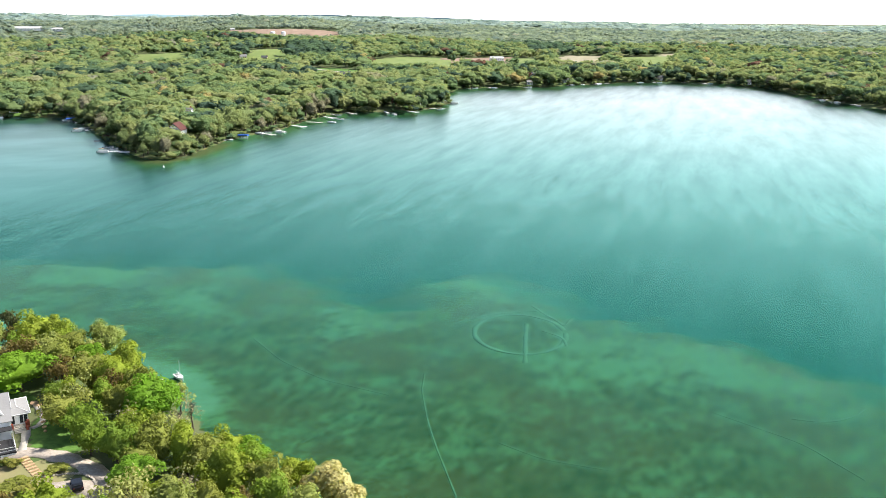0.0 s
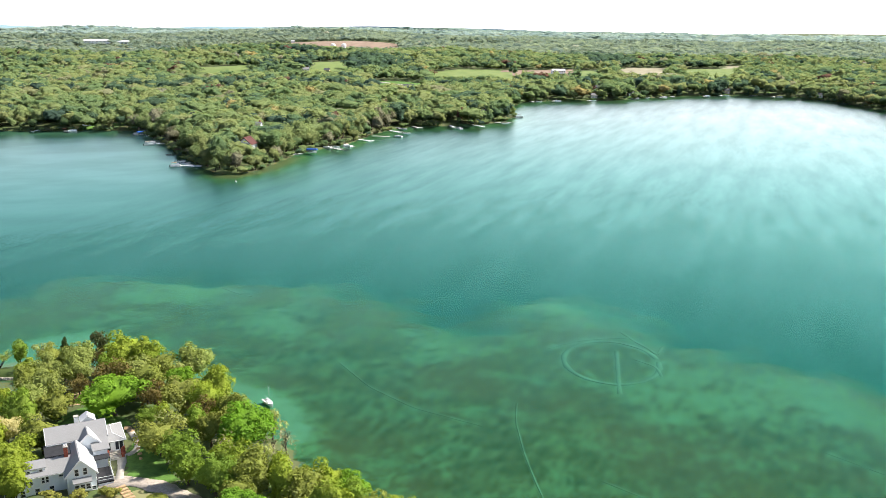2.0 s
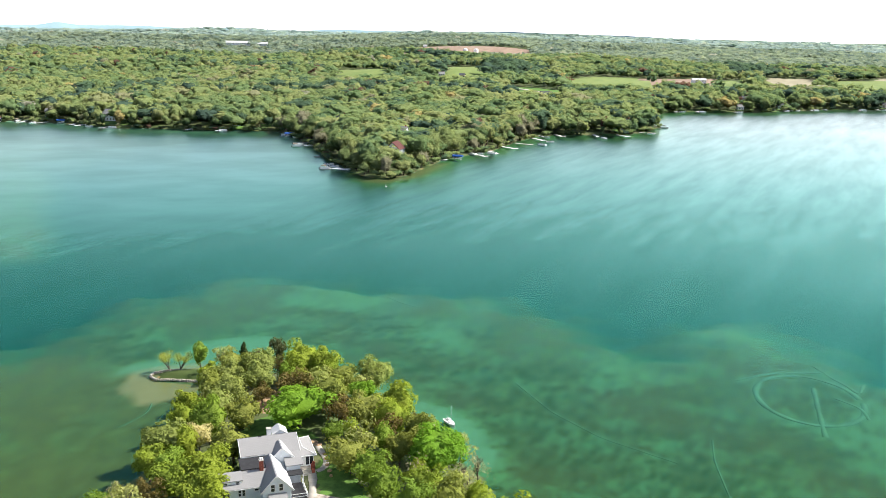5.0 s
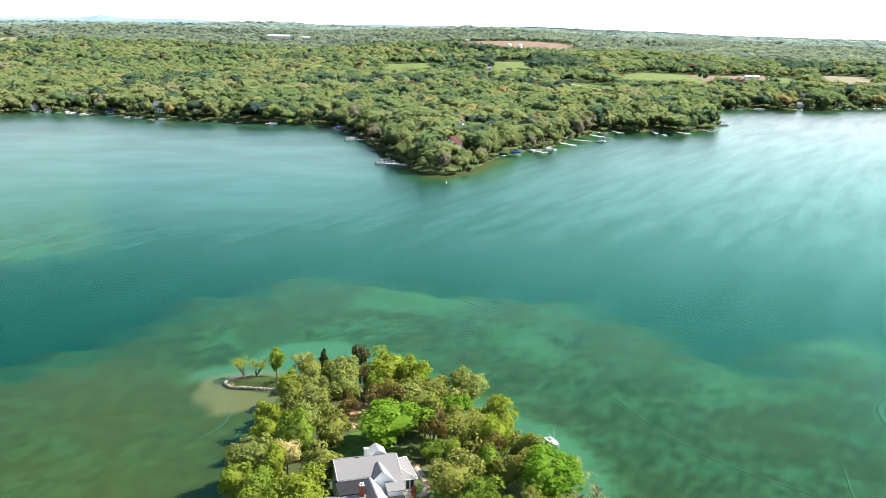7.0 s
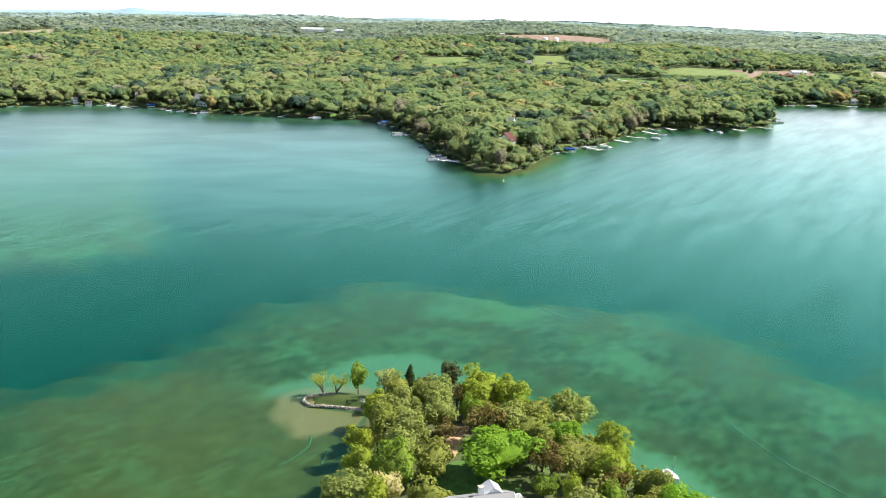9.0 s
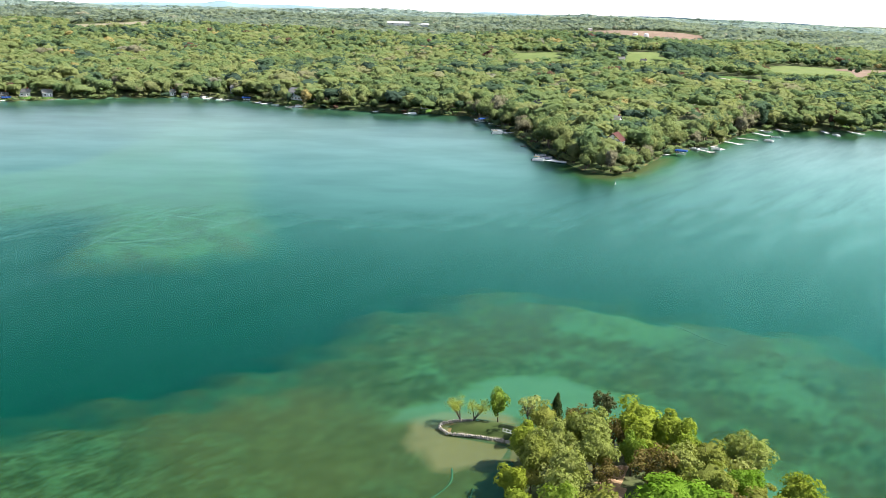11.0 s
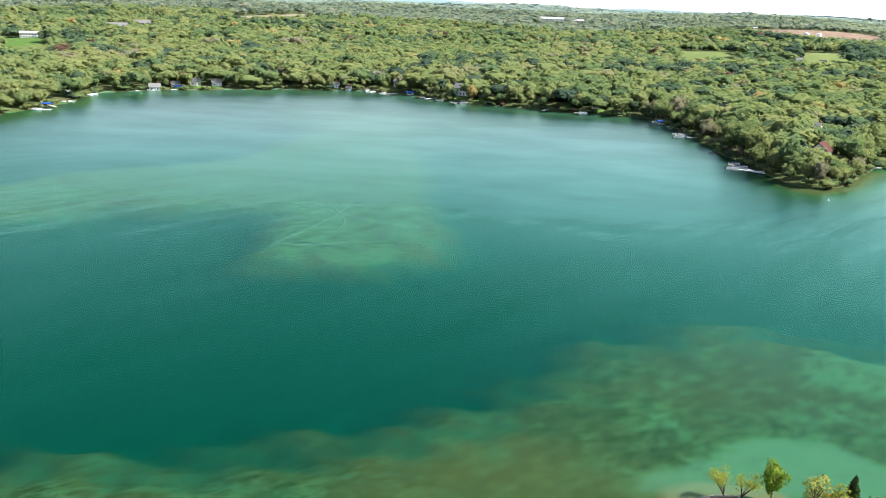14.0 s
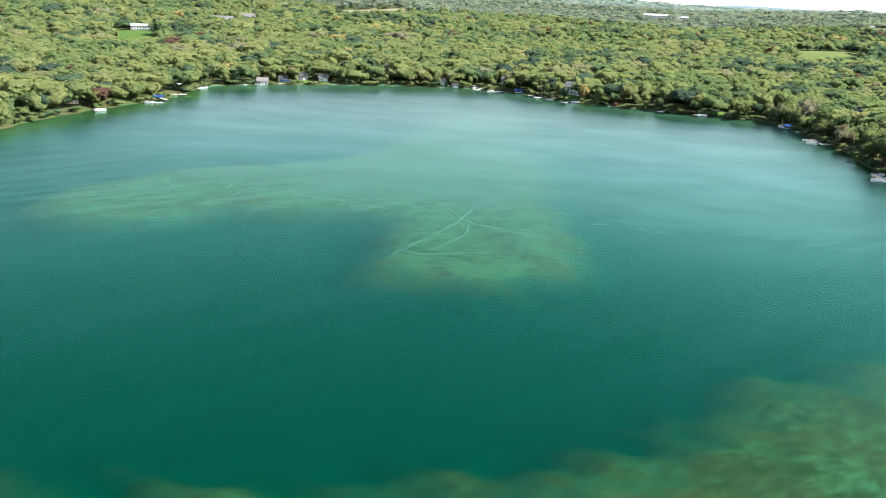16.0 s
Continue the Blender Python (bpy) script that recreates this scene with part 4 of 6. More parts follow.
# kind: label, colours, leaves, lobes, leaf size, flatness, half the crown's height over its radius, limbs, twigs
SPECIES = {
    "maple": ("full bright green maple in young leaf", (0.15, 0.34, 0.025), (0.21, 0.4, 0.03), 6500, 34, 0.044, 0.85, 1.0, 5, 0),
    "yellow": ("yellow-green broadleaf tree in young leaf", (0.23, 0.34, 0.04), (0.33, 0.41, 0.045), 3300, 25, 0.050, 0.9, 1.25, 5, 1),
    "grey": ("pale grey-green tree with soft young leaves", (0.26, 0.34, 0.1), (0.33, 0.4, 0.13), 3200, 25, 0.049, 0.9, 1.15, 5, 1),
    "olive": ("olive tree with catkins and sparse leaves", (0.22, 0.28, 0.06), (0.3, 0.34, 0.085), 2900, 24, 0.049, 0.9, 1.2, 6, 2),
    "green": ("mid-green narrow tree in leaf", (0.17, 0.3, 0.04), (0.23, 0.36, 0.045), 3200, 22, 0.049, 1.0, 1.45, 4, 0),
    "brown": ("reddish-brown tree with opening buds", (0.17, 0.13, 0.05), (0.22, 0.19, 0.07), 1350, 18, 0.053, 0.9, 1.3, 7, 5),
    "orange": ("orange-brown shrub in bud", (0.416, 0.221, 0.052), (0.468, 0.286, 0.078), 1350, 13, 0.067, 0.8, 1.0, 6, 3),
    "conifer": ("dark narrow cedar tree", (0.033, 0.066, 0.0275), (0.055, 0.088, 0.033), 1950, 15, 0.082, 1.0, 2.4, 2, 0),
    "pine": ("tall dark pine with open crown", (0.066, 0.077, 0.044), (0.088, 0.099, 0.055), 1050, 14, 0.073, 1.0, 1.6, 6, 3),
    "willow": ("spreading pale young willow by the water", (0.39, 0.468, 0.104), (0.416, 0.468, 0.13), 975, 16, 0.058, 0.8, 0.9, 9, 8),
    "sparse": ("thin pale tree just breaking leaf", (0.364, 0.429, 0.156), (0.39, 0.442, 0.182), 630, 15, 0.058, 0.9, 1.3, 8, 9),
    "bare": ("grey tree still almost bare", (0.39, 0.377, 0.286), (0.416, 0.39, 0.312), 240, 15, 0.048, 0.9, 1.5, 9, 14),
    "plum": ("purple-leaved ornamental tree on the shore", (0.09, 0.03, 0.035), (0.12, 0.045, 0.045), 1300, 14, 0.075, 0.95, 1.2, 5, 0),
    "cream": ("cream-coloured flowering tree in bloom", (0.52, 0.52, 0.26), (0.598, 0.572, 0.312), 2250, 20, 0.056, 0.85, 1.0, 6, 1),
    "shrub": ("low yellow-green leafy bush", (0.26, 0.312, 0.065), (0.364, 0.364, 0.104), 1350, 11, 0.077, 0.7, 0.7, 6, 3),
}
KIT = {}
for kind_, (label_, ca, cb, leaves_, lobes_, size_, flat_, tall_, limbs_, twigs_) in SPECIES.items():
    material_ = foliage(kind_ + "_leaves", ca, cb)
    crowns_, trunks_ = [], []
    for _ in range(3):
        cone_ = 1.0 if kind_ == "conifer" else 0.0
        dense_ = 2 if leaves_ > 2000 and not cone_ else 0
        v_, f_ = crown_np(rk, int(leaves_ * 0.8), lobes_, size_ * 1.18, flat_, dense_, 0.35, 0.76, (0.2, 0.38), cone_)
        crowns_.append(mesh_np("crown", v_, f_, material_))
        trunks_.append(trunk_np(rk, limbs_, 0.3, twigs=twigs_))
    KIT[kind_] = (crowns_, trunks_, label_, tall_)


def tree(x, y, radius, middle, kind, rnd, group="", ground_z=None, label=""):
    """A tree by the place, radius and height of the middle of its crown."""
    crowns, trunks, words, tall = KIT[kind]
    z = float(height(x, y)) if ground_z is None else ground_z
    z = max(z, 0.1) - 0.1
    middle = z + (middle - z) * 0.82
    half = min(radius * tall, (middle - z) * 0.94)
    ob = thing("tree", pose(x, y, z, 0, 0, rnd.uniform(0, 360)), label or words, "tree", group)
    t = new("trunk", trunks[rnd.randint(3)])
    t.parent = ob
    t.matrix_local = Matrix.Diagonal((radius * 1.5, radius * 1.5, (middle - z) + half * 0.55, 1))
    c = new("crown", crowns[rnd.randint(3)])
    c.parent = ob
    c.matrix_local = Matrix.Translation((0, 0, middle - z)) @ Matrix.Diagonal((radius * 1.3, radius * 1.3, half * 1.15, 1))
    return ob


rt = np.random.RandomState(77)
FAR_KIT = ["yellow", "yellow", "olive", "grey", "green", "olive", "brown", "yellow"]
point_kinds = []
for k in range(len(FAR_KIT)):
    point_kinds.append([])
    for _ in range(2):
        me_ = mesh_np("crown", *crown_np(rk, 560, 16, 0.082, 0.95, 2, 0.35, 0.66, (0.26, 0.42), loose=0.32), FOREST, True)
        set_values(me_, "tone", np.full(len(me_.vertices), (0.55, 0.66, 0.38, 0.5, 0.22, 0.3, 0.86, 0.45)[k]))
        point_kinds[-1].append(me_)
for x_, y_ in zip(tx[lead], ty[lead]):
    k_ = rt.randint(len(FAR_KIT))
    edge_ = float(inside(np.array(x_), np.array(y_), SHORE)) > -7
    r_ = rt.uniform(4.4, 7.0) if edge_ else rt.uniform(6.5, 9.8)
    h_ = min(r_ * rt.uniform(1.7, 2.2), 19)
    if abs((x_ + 163.7) - (y_ - 576) * -0.2) < 8 and -40 < y_ - 576 < -3:
        r_, h_ = r_ * 0.85, 8.2
    z_ = float(height(x_, y_)) - 0.1
    ob_ = thing("tree", pose(x_, y_, z_, 0, 0, rt.uniform(0, 360)), SPECIES[FAR_KIT[k_]][0] + " on the far point", "tree", "trees on the far point")
    t_ = new("trunk", KIT[FAR_KIT[k_]][1][0])
    t_.parent, t_.matrix_local = ob_, Matrix.Diagonal((r_ * 1.3, r_ * 1.3, h_ * 0.8, 1))
    c_ = new("crown", point_kinds[k_][rt.randint(2)])
    c_.parent, c_.matrix_local = ob_, Matrix.Translation((0, 0, h_ * 0.54)) @ Matrix.Diagonal((r_, r_, h_ * 0.5, 1))

# ---- the near point: yard, house, stones ----
def here(x, y, lift=0.0):
    return float(height(x, y)) + lift


NEAR_GREEN = [(-130, 224.4, 2.2, 5.4), (-101, 209.1, 2.5, 7), (-82.6, 185.3, 2.4, 6), (-70.6, 181.8, 2.6, 7), (-59.2, 156.7, 3.8, 8), (-65.7, 160.7, 3.3, 8), (-70.1, 167.5, 3.7, 8), (-34.1, 152.5, 3.2, 7)]
NEAR_SPARSE = [(-123.1, 223, 3.1, 5), (-56.1, 186.4, 2.7, 5)]
NEAR_ORANGE = [(-120.8, 224.9, 1.9, 3)]
NEAR_CONIFER = [(-118, 224.2, 1.6, 5)]
NEAR_BROWN = [(-113.3, 220.4, 2.9, 6), (-104.1, 201.1, 2.7, 6), (-104.9, 215.4, 2.6, 7), (-84.5, 195.6, 3.2, 7), (-69.5, 200.6, 1.6, 3)]
NEAR_PINE = [(-108.9, 223.6, 2.4, 8.5)]
NEAR_YELLOW = [(-100.9, 219.9, 5.2, 7.5), (-95.1, 218, 4.1, 7.5), (-120.5, 209.2, 3.6, 5.5), (-118.6, 193.7, 2.9, 5.5), (-115.9, 184.7, 3.0, 5.5), (-112.9, 165.4, 3.7, 6), (-99.9, 162, 4.8, 8), (-73.2, 203.1, 3.8, 7), (-72.3, 191.1, 3.8, 7), (-46.7, 156.3, 4.2, 7), (-39.9, 157.8, 3.7, 6.5), (-37, 147.3, 4.4, 7.5), (-47.3, 140.3, 2.9, 7), (-25.8, 151.3, 2.7, 6)]
NEAR_GREY = [(-114.8, 208, 3.8, 6.5), (-107, 206, 3.5, 7.5), (-110.5, 198.4, 4.1, 7), (-109.2, 188.6, 3.9, 7), (-113.2, 173.3, 4.3, 6.5), (-82.1, 214.5, 4.4, 7)]
NEAR_MAPLE = [(-91.2, 190.0, 6.6, 9.4), (-81.2, 204.3, 3.0, 8), (-59.8, 177.2, 5.6, 8), (-35.8, 158.4, 3.4, 6), (-52.4, 146.2, 4.2, 8)]
NEAR_OLIVE = [(-103.0, 187.6, 3.9, 7), (-98.5, 172.0, 4.2, 8), (-88.0, 210.3, 3.7, 8), (-77.9, 193.8, 4.5, 8), (-74.8, 172.0, 4.5, 8), (-67.1, 179.4, 3.1, 7), (-53.6, 159.3, 4.3, 8), (-29.8, 145.3, 4.1, 7), (-42.3, 154.7, 3.9, 7.5)]
NEAR_CREAM = [(-107.7, 176.2, 2.7, 7), (-18.2, 146.3, 4.9, 6)]
NEAR_BARE = [(-50.8, 176.9, 2.6, 6), (-60.4, 168.2, 2.5, 8), (-43.1, 144.1, 2.6, 7)]
NEAR_SHRUB = [(-69.4, 153.5, 2.5, 4), (-74.3, 147.4, 3.4, 4.5), (-69.9, 145.1, 2.9, 4.5)]
NEAR_TREES = (("green", NEAR_GREEN), ("sparse", NEAR_SPARSE), ("orange", NEAR_ORANGE), ("conifer", NEAR_CONIFER), ("brown", NEAR_BROWN), ("pine", NEAR_PINE), ("yellow", NEAR_YELLOW), ("grey", NEAR_GREY), ("maple", NEAR_MAPLE), ("olive", NEAR_OLIVE), ("cream", NEAR_CREAM), ("bare", NEAR_BARE), ("shrub", NEAR_SHRUB))

rn = np.random.RandomState(12)
NEAR_YELLOW += [(-96, 154.5, 4.2, 7.5), (-104, 158, 3.6, 7.0)]
placed = []
for kind_, rows_ in NEAR_TREES:
    for x_, y_, r_, z_ in rows_:
        tree(x_, y_, r_, z_, kind_, rn, "trees on the near point")
        placed.append((x_, y_, r_))
# the two leaning willows on the tip: bare limbs that fan out from the ground, green only at their ends
for x_, y_, lean_, reach_ in ((-137.1, 221.6, -1.0, 3.1), (-134.6, 222.4, 0.9, 3.4)):
    base_ = max(here(x_, y_), 0.2)
    ob_ = thing("tree", pose(x_, y_, base_ - 0.1), "spreading young willow with bare forked limbs", "tree", "trees on the near point")
    bm_, tips_ = bmesh.new(), []
    rod((0, 0, 0), (0.12 * lean_, 0, 0.7), 0.17, bm_, 7, 0.13)
    for i in range(9):
        a_ = rn.uniform(0, 6.28)
        start_ = Vector((0.12 * lean_, 0, rn.uniform(0.4, 0.7)))
        mid_ = start_ + Vector((0.55 * lean_ + 0.7 * math.cos(a_), 0.7 * math.sin(a_), rn.uniform(1.4, 1.9)))
        end_ = mid_ + Vector((0.5 * lean_ + 0.85 * math.cos(a_), 0.85 * math.sin(a_), rn.uniform(1.2, 2.0)))
        rod(start_, mid_, 0.09, bm_, 5, 0.055)
        rod(mid_, end_, 0.055, bm_, 5, 0.025)
        for j in range(4):
            t0_ = mid_.lerp(end_, rn.uniform(0.2, 1.0))
            t1_ = t0_ + Vector((rn.uniform(-0.7, 0.7), rn.uniform(-0.7, 0.7), rn.uniform(0.3, 0.9)))
            rod(t0_, t1_, 0.025, bm_, 3, 0.008)
            tips_.append(t1_)
    part("trunk", bm_, BARK, ob_)
    n_ = 1100
    at_ = np.array([tips_[k][:] for k in rn.randint(0, len(tips_), n_)]) + rn.normal(size=(n_, 3)) * (0.42, 0.42, 0.34)
    u_, w_ = rn.normal(size=(n_, 3)) * 0.1, rn.normal(size=(n_, 3)) * 0.1
    new("crown", mesh_np("crown", np.stack([at_ - u_, at_ + u_, at_ + w_], 1).reshape(-1, 3), np.arange(n_ * 3).reshape(-1, 3), KIT["willow"][0][0].materials[0])).parent = ob_
# further trees close the gaps of the grove and clothe its foot
YARD = [(-104, 146), (-106, 170), (-100, 186), (-84, 184), (-76, 174), (-70, 164), (-56, 152), (-52, 136), (-100, 130)]
PATHWAY = [(-106, 186), (-107, 214), (-101, 214), (-97, 186)]
for gx_ in np.arange(-128, 10, 5.0):
    for gy_ in np.arange(128, 232, 5.0):
        x_, y_ = gx_ + rn.uniform(-1.8, 1.8), gy_ + rn.uniform(-1.8, 1.8)
        shore_ = float(inside(np.array(x_), np.array(y_), SHORE))
        if shore_ > -1.6 or x_ < -123 or math.hypot(x_ + 65, y_ - 200.5) < 5.5 or max(float(inside(np.array(x_), np.array(y_), q)) for q in (YARD, PATHWAY)) > -1:
            continue
        if min(math.hypot(x_ - a, y_ - b) - 0.6 * c for a, b, c in placed) < 1.7:
            continue
        kind_ = ["yellow", "olive", "grey", "brown", "green", "sparse", "olive", "yellow"][rn.randint(8)]
        if shore_ > -5:
            r_ = rn.uniform(1.7, 2.6)
            kind_ = ["yellow", "shrub", "sparse", "brown", "bare"][rn.randint(5)]
        else:
            r_ = rn.uniform(2.6, 3.9)
        tree(x_, y_, r_, here(x_, y_) + r_ * rn.uniform(1.45, 2.0), kind_, rn, "trees on the near point")
        placed.append((x_, y_, r_))

for x_, y_ in ((-559.5, 762.5), (-549.5, 768)):
    tree(x_, y_, 4.6, here(x_, y_) + 6.5, "plum", rn, "shore ornamentals")

# the wooded land behind, out of which the point reaches
bx, by = np.meshgrid(np.arange(-130, 120, 8.0), np.arange(-120, 126, 8.0))
bx, by = bx.ravel() + rn.uniform(-3, 3, bx.size), by.ravel() + rn.uniform(-3, 3, by.size)
keep_ = (inside(bx, by, SHORE) < -3) & (inside(bx, by, YARD) < 0) & (np.abs((bx + 55) * 0.8 + (by - 146) * 0.6) > 6)
woods("inland_woods", "spring woods on the root of the point", bx[keep_], by[keep_], 5.0, 11, mid_kinds, 44)


def patch(name, ring, material, label, category, lift=0.07, step=1.0):
    """A surface of its own, draped over the ground inside a ring."""
    xs, ys = [p[0] for p in ring], [p[1] for p in ring]
    px, py = np.meshgrid(np.arange(min(xs) - 1, max(xs) + 1.01, step), np.arange(min(ys) - 1, max(ys) + 1.01, step))
    d = inside(px + 0.4 * waves(px, py, 5, 3), py + 0.4 * waves(px, py, 4, 4), ring)
    z = height(px, py) + np.where(d > -0.3, lift, -0.25)
    idx = np.arange(px.size).reshape(px.shape)
    q = np.stack([idx[:-1, :-1], idx[:-1, 1:], idx[1:, 1:], idx[1:, :-1]], -1).reshape(-1, 4)
    q = q[(d.ravel()[q] > -1.2).any(1)]
    return tagged(new(name, mesh_np(name, np.stack([px, py, z], -1).reshape(-1, 3), q, material, True)), label, category, kind="structure")


TIP_GRASS = crop_material("rough_grass", (0.05, 0.085, 0.018), (0.085, 0.1, 0.03))
patch("lawn_side", [(-82, 181), (-76, 174), (-68, 163), (-70, 161), (-78, 163), (-82, 172)], LAWN, "dark green mown lawn beside the house", "lawn")
patch("lawn_back", [(-103, 182), (-104, 190), (-97, 196), (-86, 186), (-92, 178), (-100, 174)], LAWN, "shaded lawn behind the white house", "lawn")
patch("lawn_tip", [(-138.1, 218.9), (-136.1, 221.4), (-131.1, 222.9), (-124.1, 221.9), (-124.1, 216.9), (-131.1, 217.3), (-137.1, 216.7)], TIP_GRASS, "grass on the stone-edged tip of the point", "lawn", 0.3)
patch("bare_earth", [(-105, 196), (-106, 213), (-102, 214), (-101, 196)], FLAGSTONE, "worn sandy path between trees", "path")
patch("slope", [(-80, 156), (-73, 158), (-66, 153), (-68, 146), (-80, 140), (-92, 146)], crop_material("dry_grass_slope", (0.3, 0.25, 0.13), (0.2, 0.22, 0.08)), "dry grassy bank below the house", "bank", 0.05)
tagged(ribbon("driveway", [(-82, 160.5), (-76, 161), (-70, 159.5), (-65, 156.5), (-60, 152), (-55, 146), (-50, 138), (-40, 122), (-20, 95), (10, 60)], 3.8, GRAVEL, lift=0.11), "pale curved gravel driveway past the house", "driveway", kind="structure")
tagged(ribbon("parking", [(-70, 145), (-66, 148.5), (-63, 148.8), (-58, 145), (-54, 139)], 5.2, GRAVEL, lift=0.1), "gravel parking bay with a dark car", "driveway", kind="structure")
tagged(ribbon("front_walk", [(-82.5, 171.5), (-81, 168), (-80, 164.5), (-79, 161.5)], 1.5, CONCRETE, lift=0.12), "pale concrete walk from steps to driveway", "path", kind="structure")
tagged(ribbon("garden_walk", [(-81.5, 171.5), (-79.6, 173), (-82, 178), (-85.5, 183)], 1.2, CONCRETE, lift=0.12), "narrow concrete garden walk", "path", kind="structure")
for x_, y_, r_ in ((-86, 183.5, 1.1), (-84.8, 182.4, 0.9), (-82.2, 178.5, 0.5), (-81.3, 176.6, 0.6), (-80.3, 174.3, 0.5), (-79.1, 172.1, 0.55), (-78.2, 170.2, 0.45), (-100.5, 169, 1.0)):
    bm = bmesh.new()
    bmesh.ops.create_icosphere(bm, subdivisions=2, radius=1.0)
    for v in bm.verts:
        v.co += Vector(rn.normal(size=3)) * 0.1
        v.co = Vector((v.co.x * r_, v.co.y * r_ * 0.75, v.co.z * 0.28))
    ob = tagged(link("garden_stone", bm, FLAGSTONE), "tan flat garden boulder in the lawn", "stone", "garden stones")
    ob.matrix_world = pose(x_, y_, here(x_, y_, 0.12), 0, 0, rn.uniform(0, 360))


def stone_wall(name, points, label, size, rnd, layers=2):
    """A low dry wall of single stones along a line."""
    wall = thing(name, pose(0, 0, 0), label, "stone wall")
    pts = np.array(points, float)
    seg = np.hypot(*np.diff(pts, axis=0).T)
    s = np.r_[0, np.cumsum(seg)]
    forms = []
    for _ in range(5):
        bm = bmesh.new()
        bmesh.ops.create_icosphere(bm, subdivisions=1, radius=0.5)
        for v in bm.verts:
            v.co = Vector((v.co.x * 1.25, v.co.y * 0.95, v.co.z * 0.8)) + Vector(rnd.normal(size=3)) * 0.06
        me = bpy.data.meshes.new("stone")
        bm.to_mesh(me)
        bm.free()
        me.materials.append(STONE)
        forms.append(me)
    for layer in range(layers):
        for t in np.arange(0, s[-1], size * 0.85):
            x, y = np.interp(t, s, pts[:, 0]) + rnd.uniform(-0.12, 0.12), np.interp(t, s, pts[:, 1]) + rnd.uniform(-0.12, 0.12)
            ob = new("stone", forms[rnd.randint(5)])
            ob.parent = wall
            k = size * rnd.uniform(0.75, 1.25)
            ob.matrix_local = pose(x, y, max(here(x, y), 0.0) + 0.12 + layer * size * 0.5, rnd.uniform(-15, 15), rnd.uniform(-15, 15), rnd.uniform(0, 360)) @ Matrix.Scale(k, 4)
    return wall


stone_wall("stone_wall", [(-135.1, 222.7), (-138.1, 221.3), (-140.3, 219.1), (-140.1, 216.9), (-137.6, 215.2), (-133.1, 216), (-128.1, 216.3), (-124.1, 215.7)], "pale fieldstone edging round the tip of the point", 0.55, rn)
stone_wall("retaining_wall", [(-72, 151.5), (-69, 152.4), (-66.5, 153), (-64, 152.8), (-62, 151.2), (-60.3, 148.6)], "low pale stone wall along the parking bay", 0.55, rn, 1)
steps_ = thing("garden_steps", pose(0, 0, 0), "tan stone steps down the bank", "steps")
for i in range(9):
    f_ = i / 8
    x_, y_ = -77.5 + 6.2 * f_, 158.6 - 7.2 * f_
    ob = link("step", box(-0.9, 0.9, -0.35, 0.35, -0.15, 0.12, bevel=0.03), FLAGSTONE, steps_)
    ob.matrix_local = pose(x_, y_, here(x_, y_, 0.08), 0, 0, 48)


# the white house: u runs along the main ridge, v to the back, z from the ground
HOUSE_Z = 3.3
house = thing("house", pose(-90, 163, HOUSE_Z, 0, 0, 29), "rambling white clapboard house with grey shingle roofs", "house")


def roof_slab(a, b, c, d, thick=0.16):
    """A roof plane with thickness from its four corners."""
    bm = bmesh.new()
    up = (Vector(b) - Vector(a)).cross(Vector(d) - Vector(a)).normalized() * thick
    if up.z < 0:
        up = -up
    lo = [bm.verts.new(Vector(p)) for p in (a, b, c, d)]
    hi = [bm.verts.new(Vector(p) + up) for p in (a, b, c, d)]
    bm.faces.new(lo)
    bm.faces.new(hi)
    for i in range(4):
        bm.faces.new((lo[i], lo[(i + 1) % 4], hi[(i + 1) % 4], hi[i]))
    bmesh.ops.recalc_face_normals(bm, faces=bm.faces[:])
    return bm


def wing_u(u0, u1, v0, v1, eave, ridge, roof, base=-0.4, over=0.35, wall=None):
    """A wing with its ridge along u."""
    vm = (v0 + v1) / 2
    part("wall", prism([(v0, base), (v1, base), (v1, eave), (vm, ridge - 0.05), (v0, eave)], u0, u1, across="x"), wall or SIDING, house)
    drop = over * (ridge - eave) / (vm - v0)
    part("roof", roof_slab((u0 - over, v0 - over, eave - drop), (u1 + over, v0 - over, eave - drop), (u1 + over, vm, ridge), (u0 - over, vm, ridge)), roof, house)
    part("roof", roof_slab((u0 - over, v1 + over, eave - drop), (u1 + over, v1 + over, eave - drop), (u1 + over, vm, ridge), (u0 - over, vm, ridge)), roof, house)
    for uu in (u0 - over - 0.04, u1 + over - 0.04):
        bm = roof_slab((uu, v0 - over, eave - drop - 0.1), (uu + 0.08, v0 - over, eave - drop - 0.1), (uu + 0.08, vm, ridge - 0.1), (uu, vm, ridge - 0.1), 0.3)
        part("fascia", bm, TRIM, house, "white painted bargeboard")
    part("gutter", box(u0 - over, u1 + over, v0 - over - 0.12, v0 - over, eave - drop - 0.1, eave - drop + 0.06), TRIM, house, "white gutter")


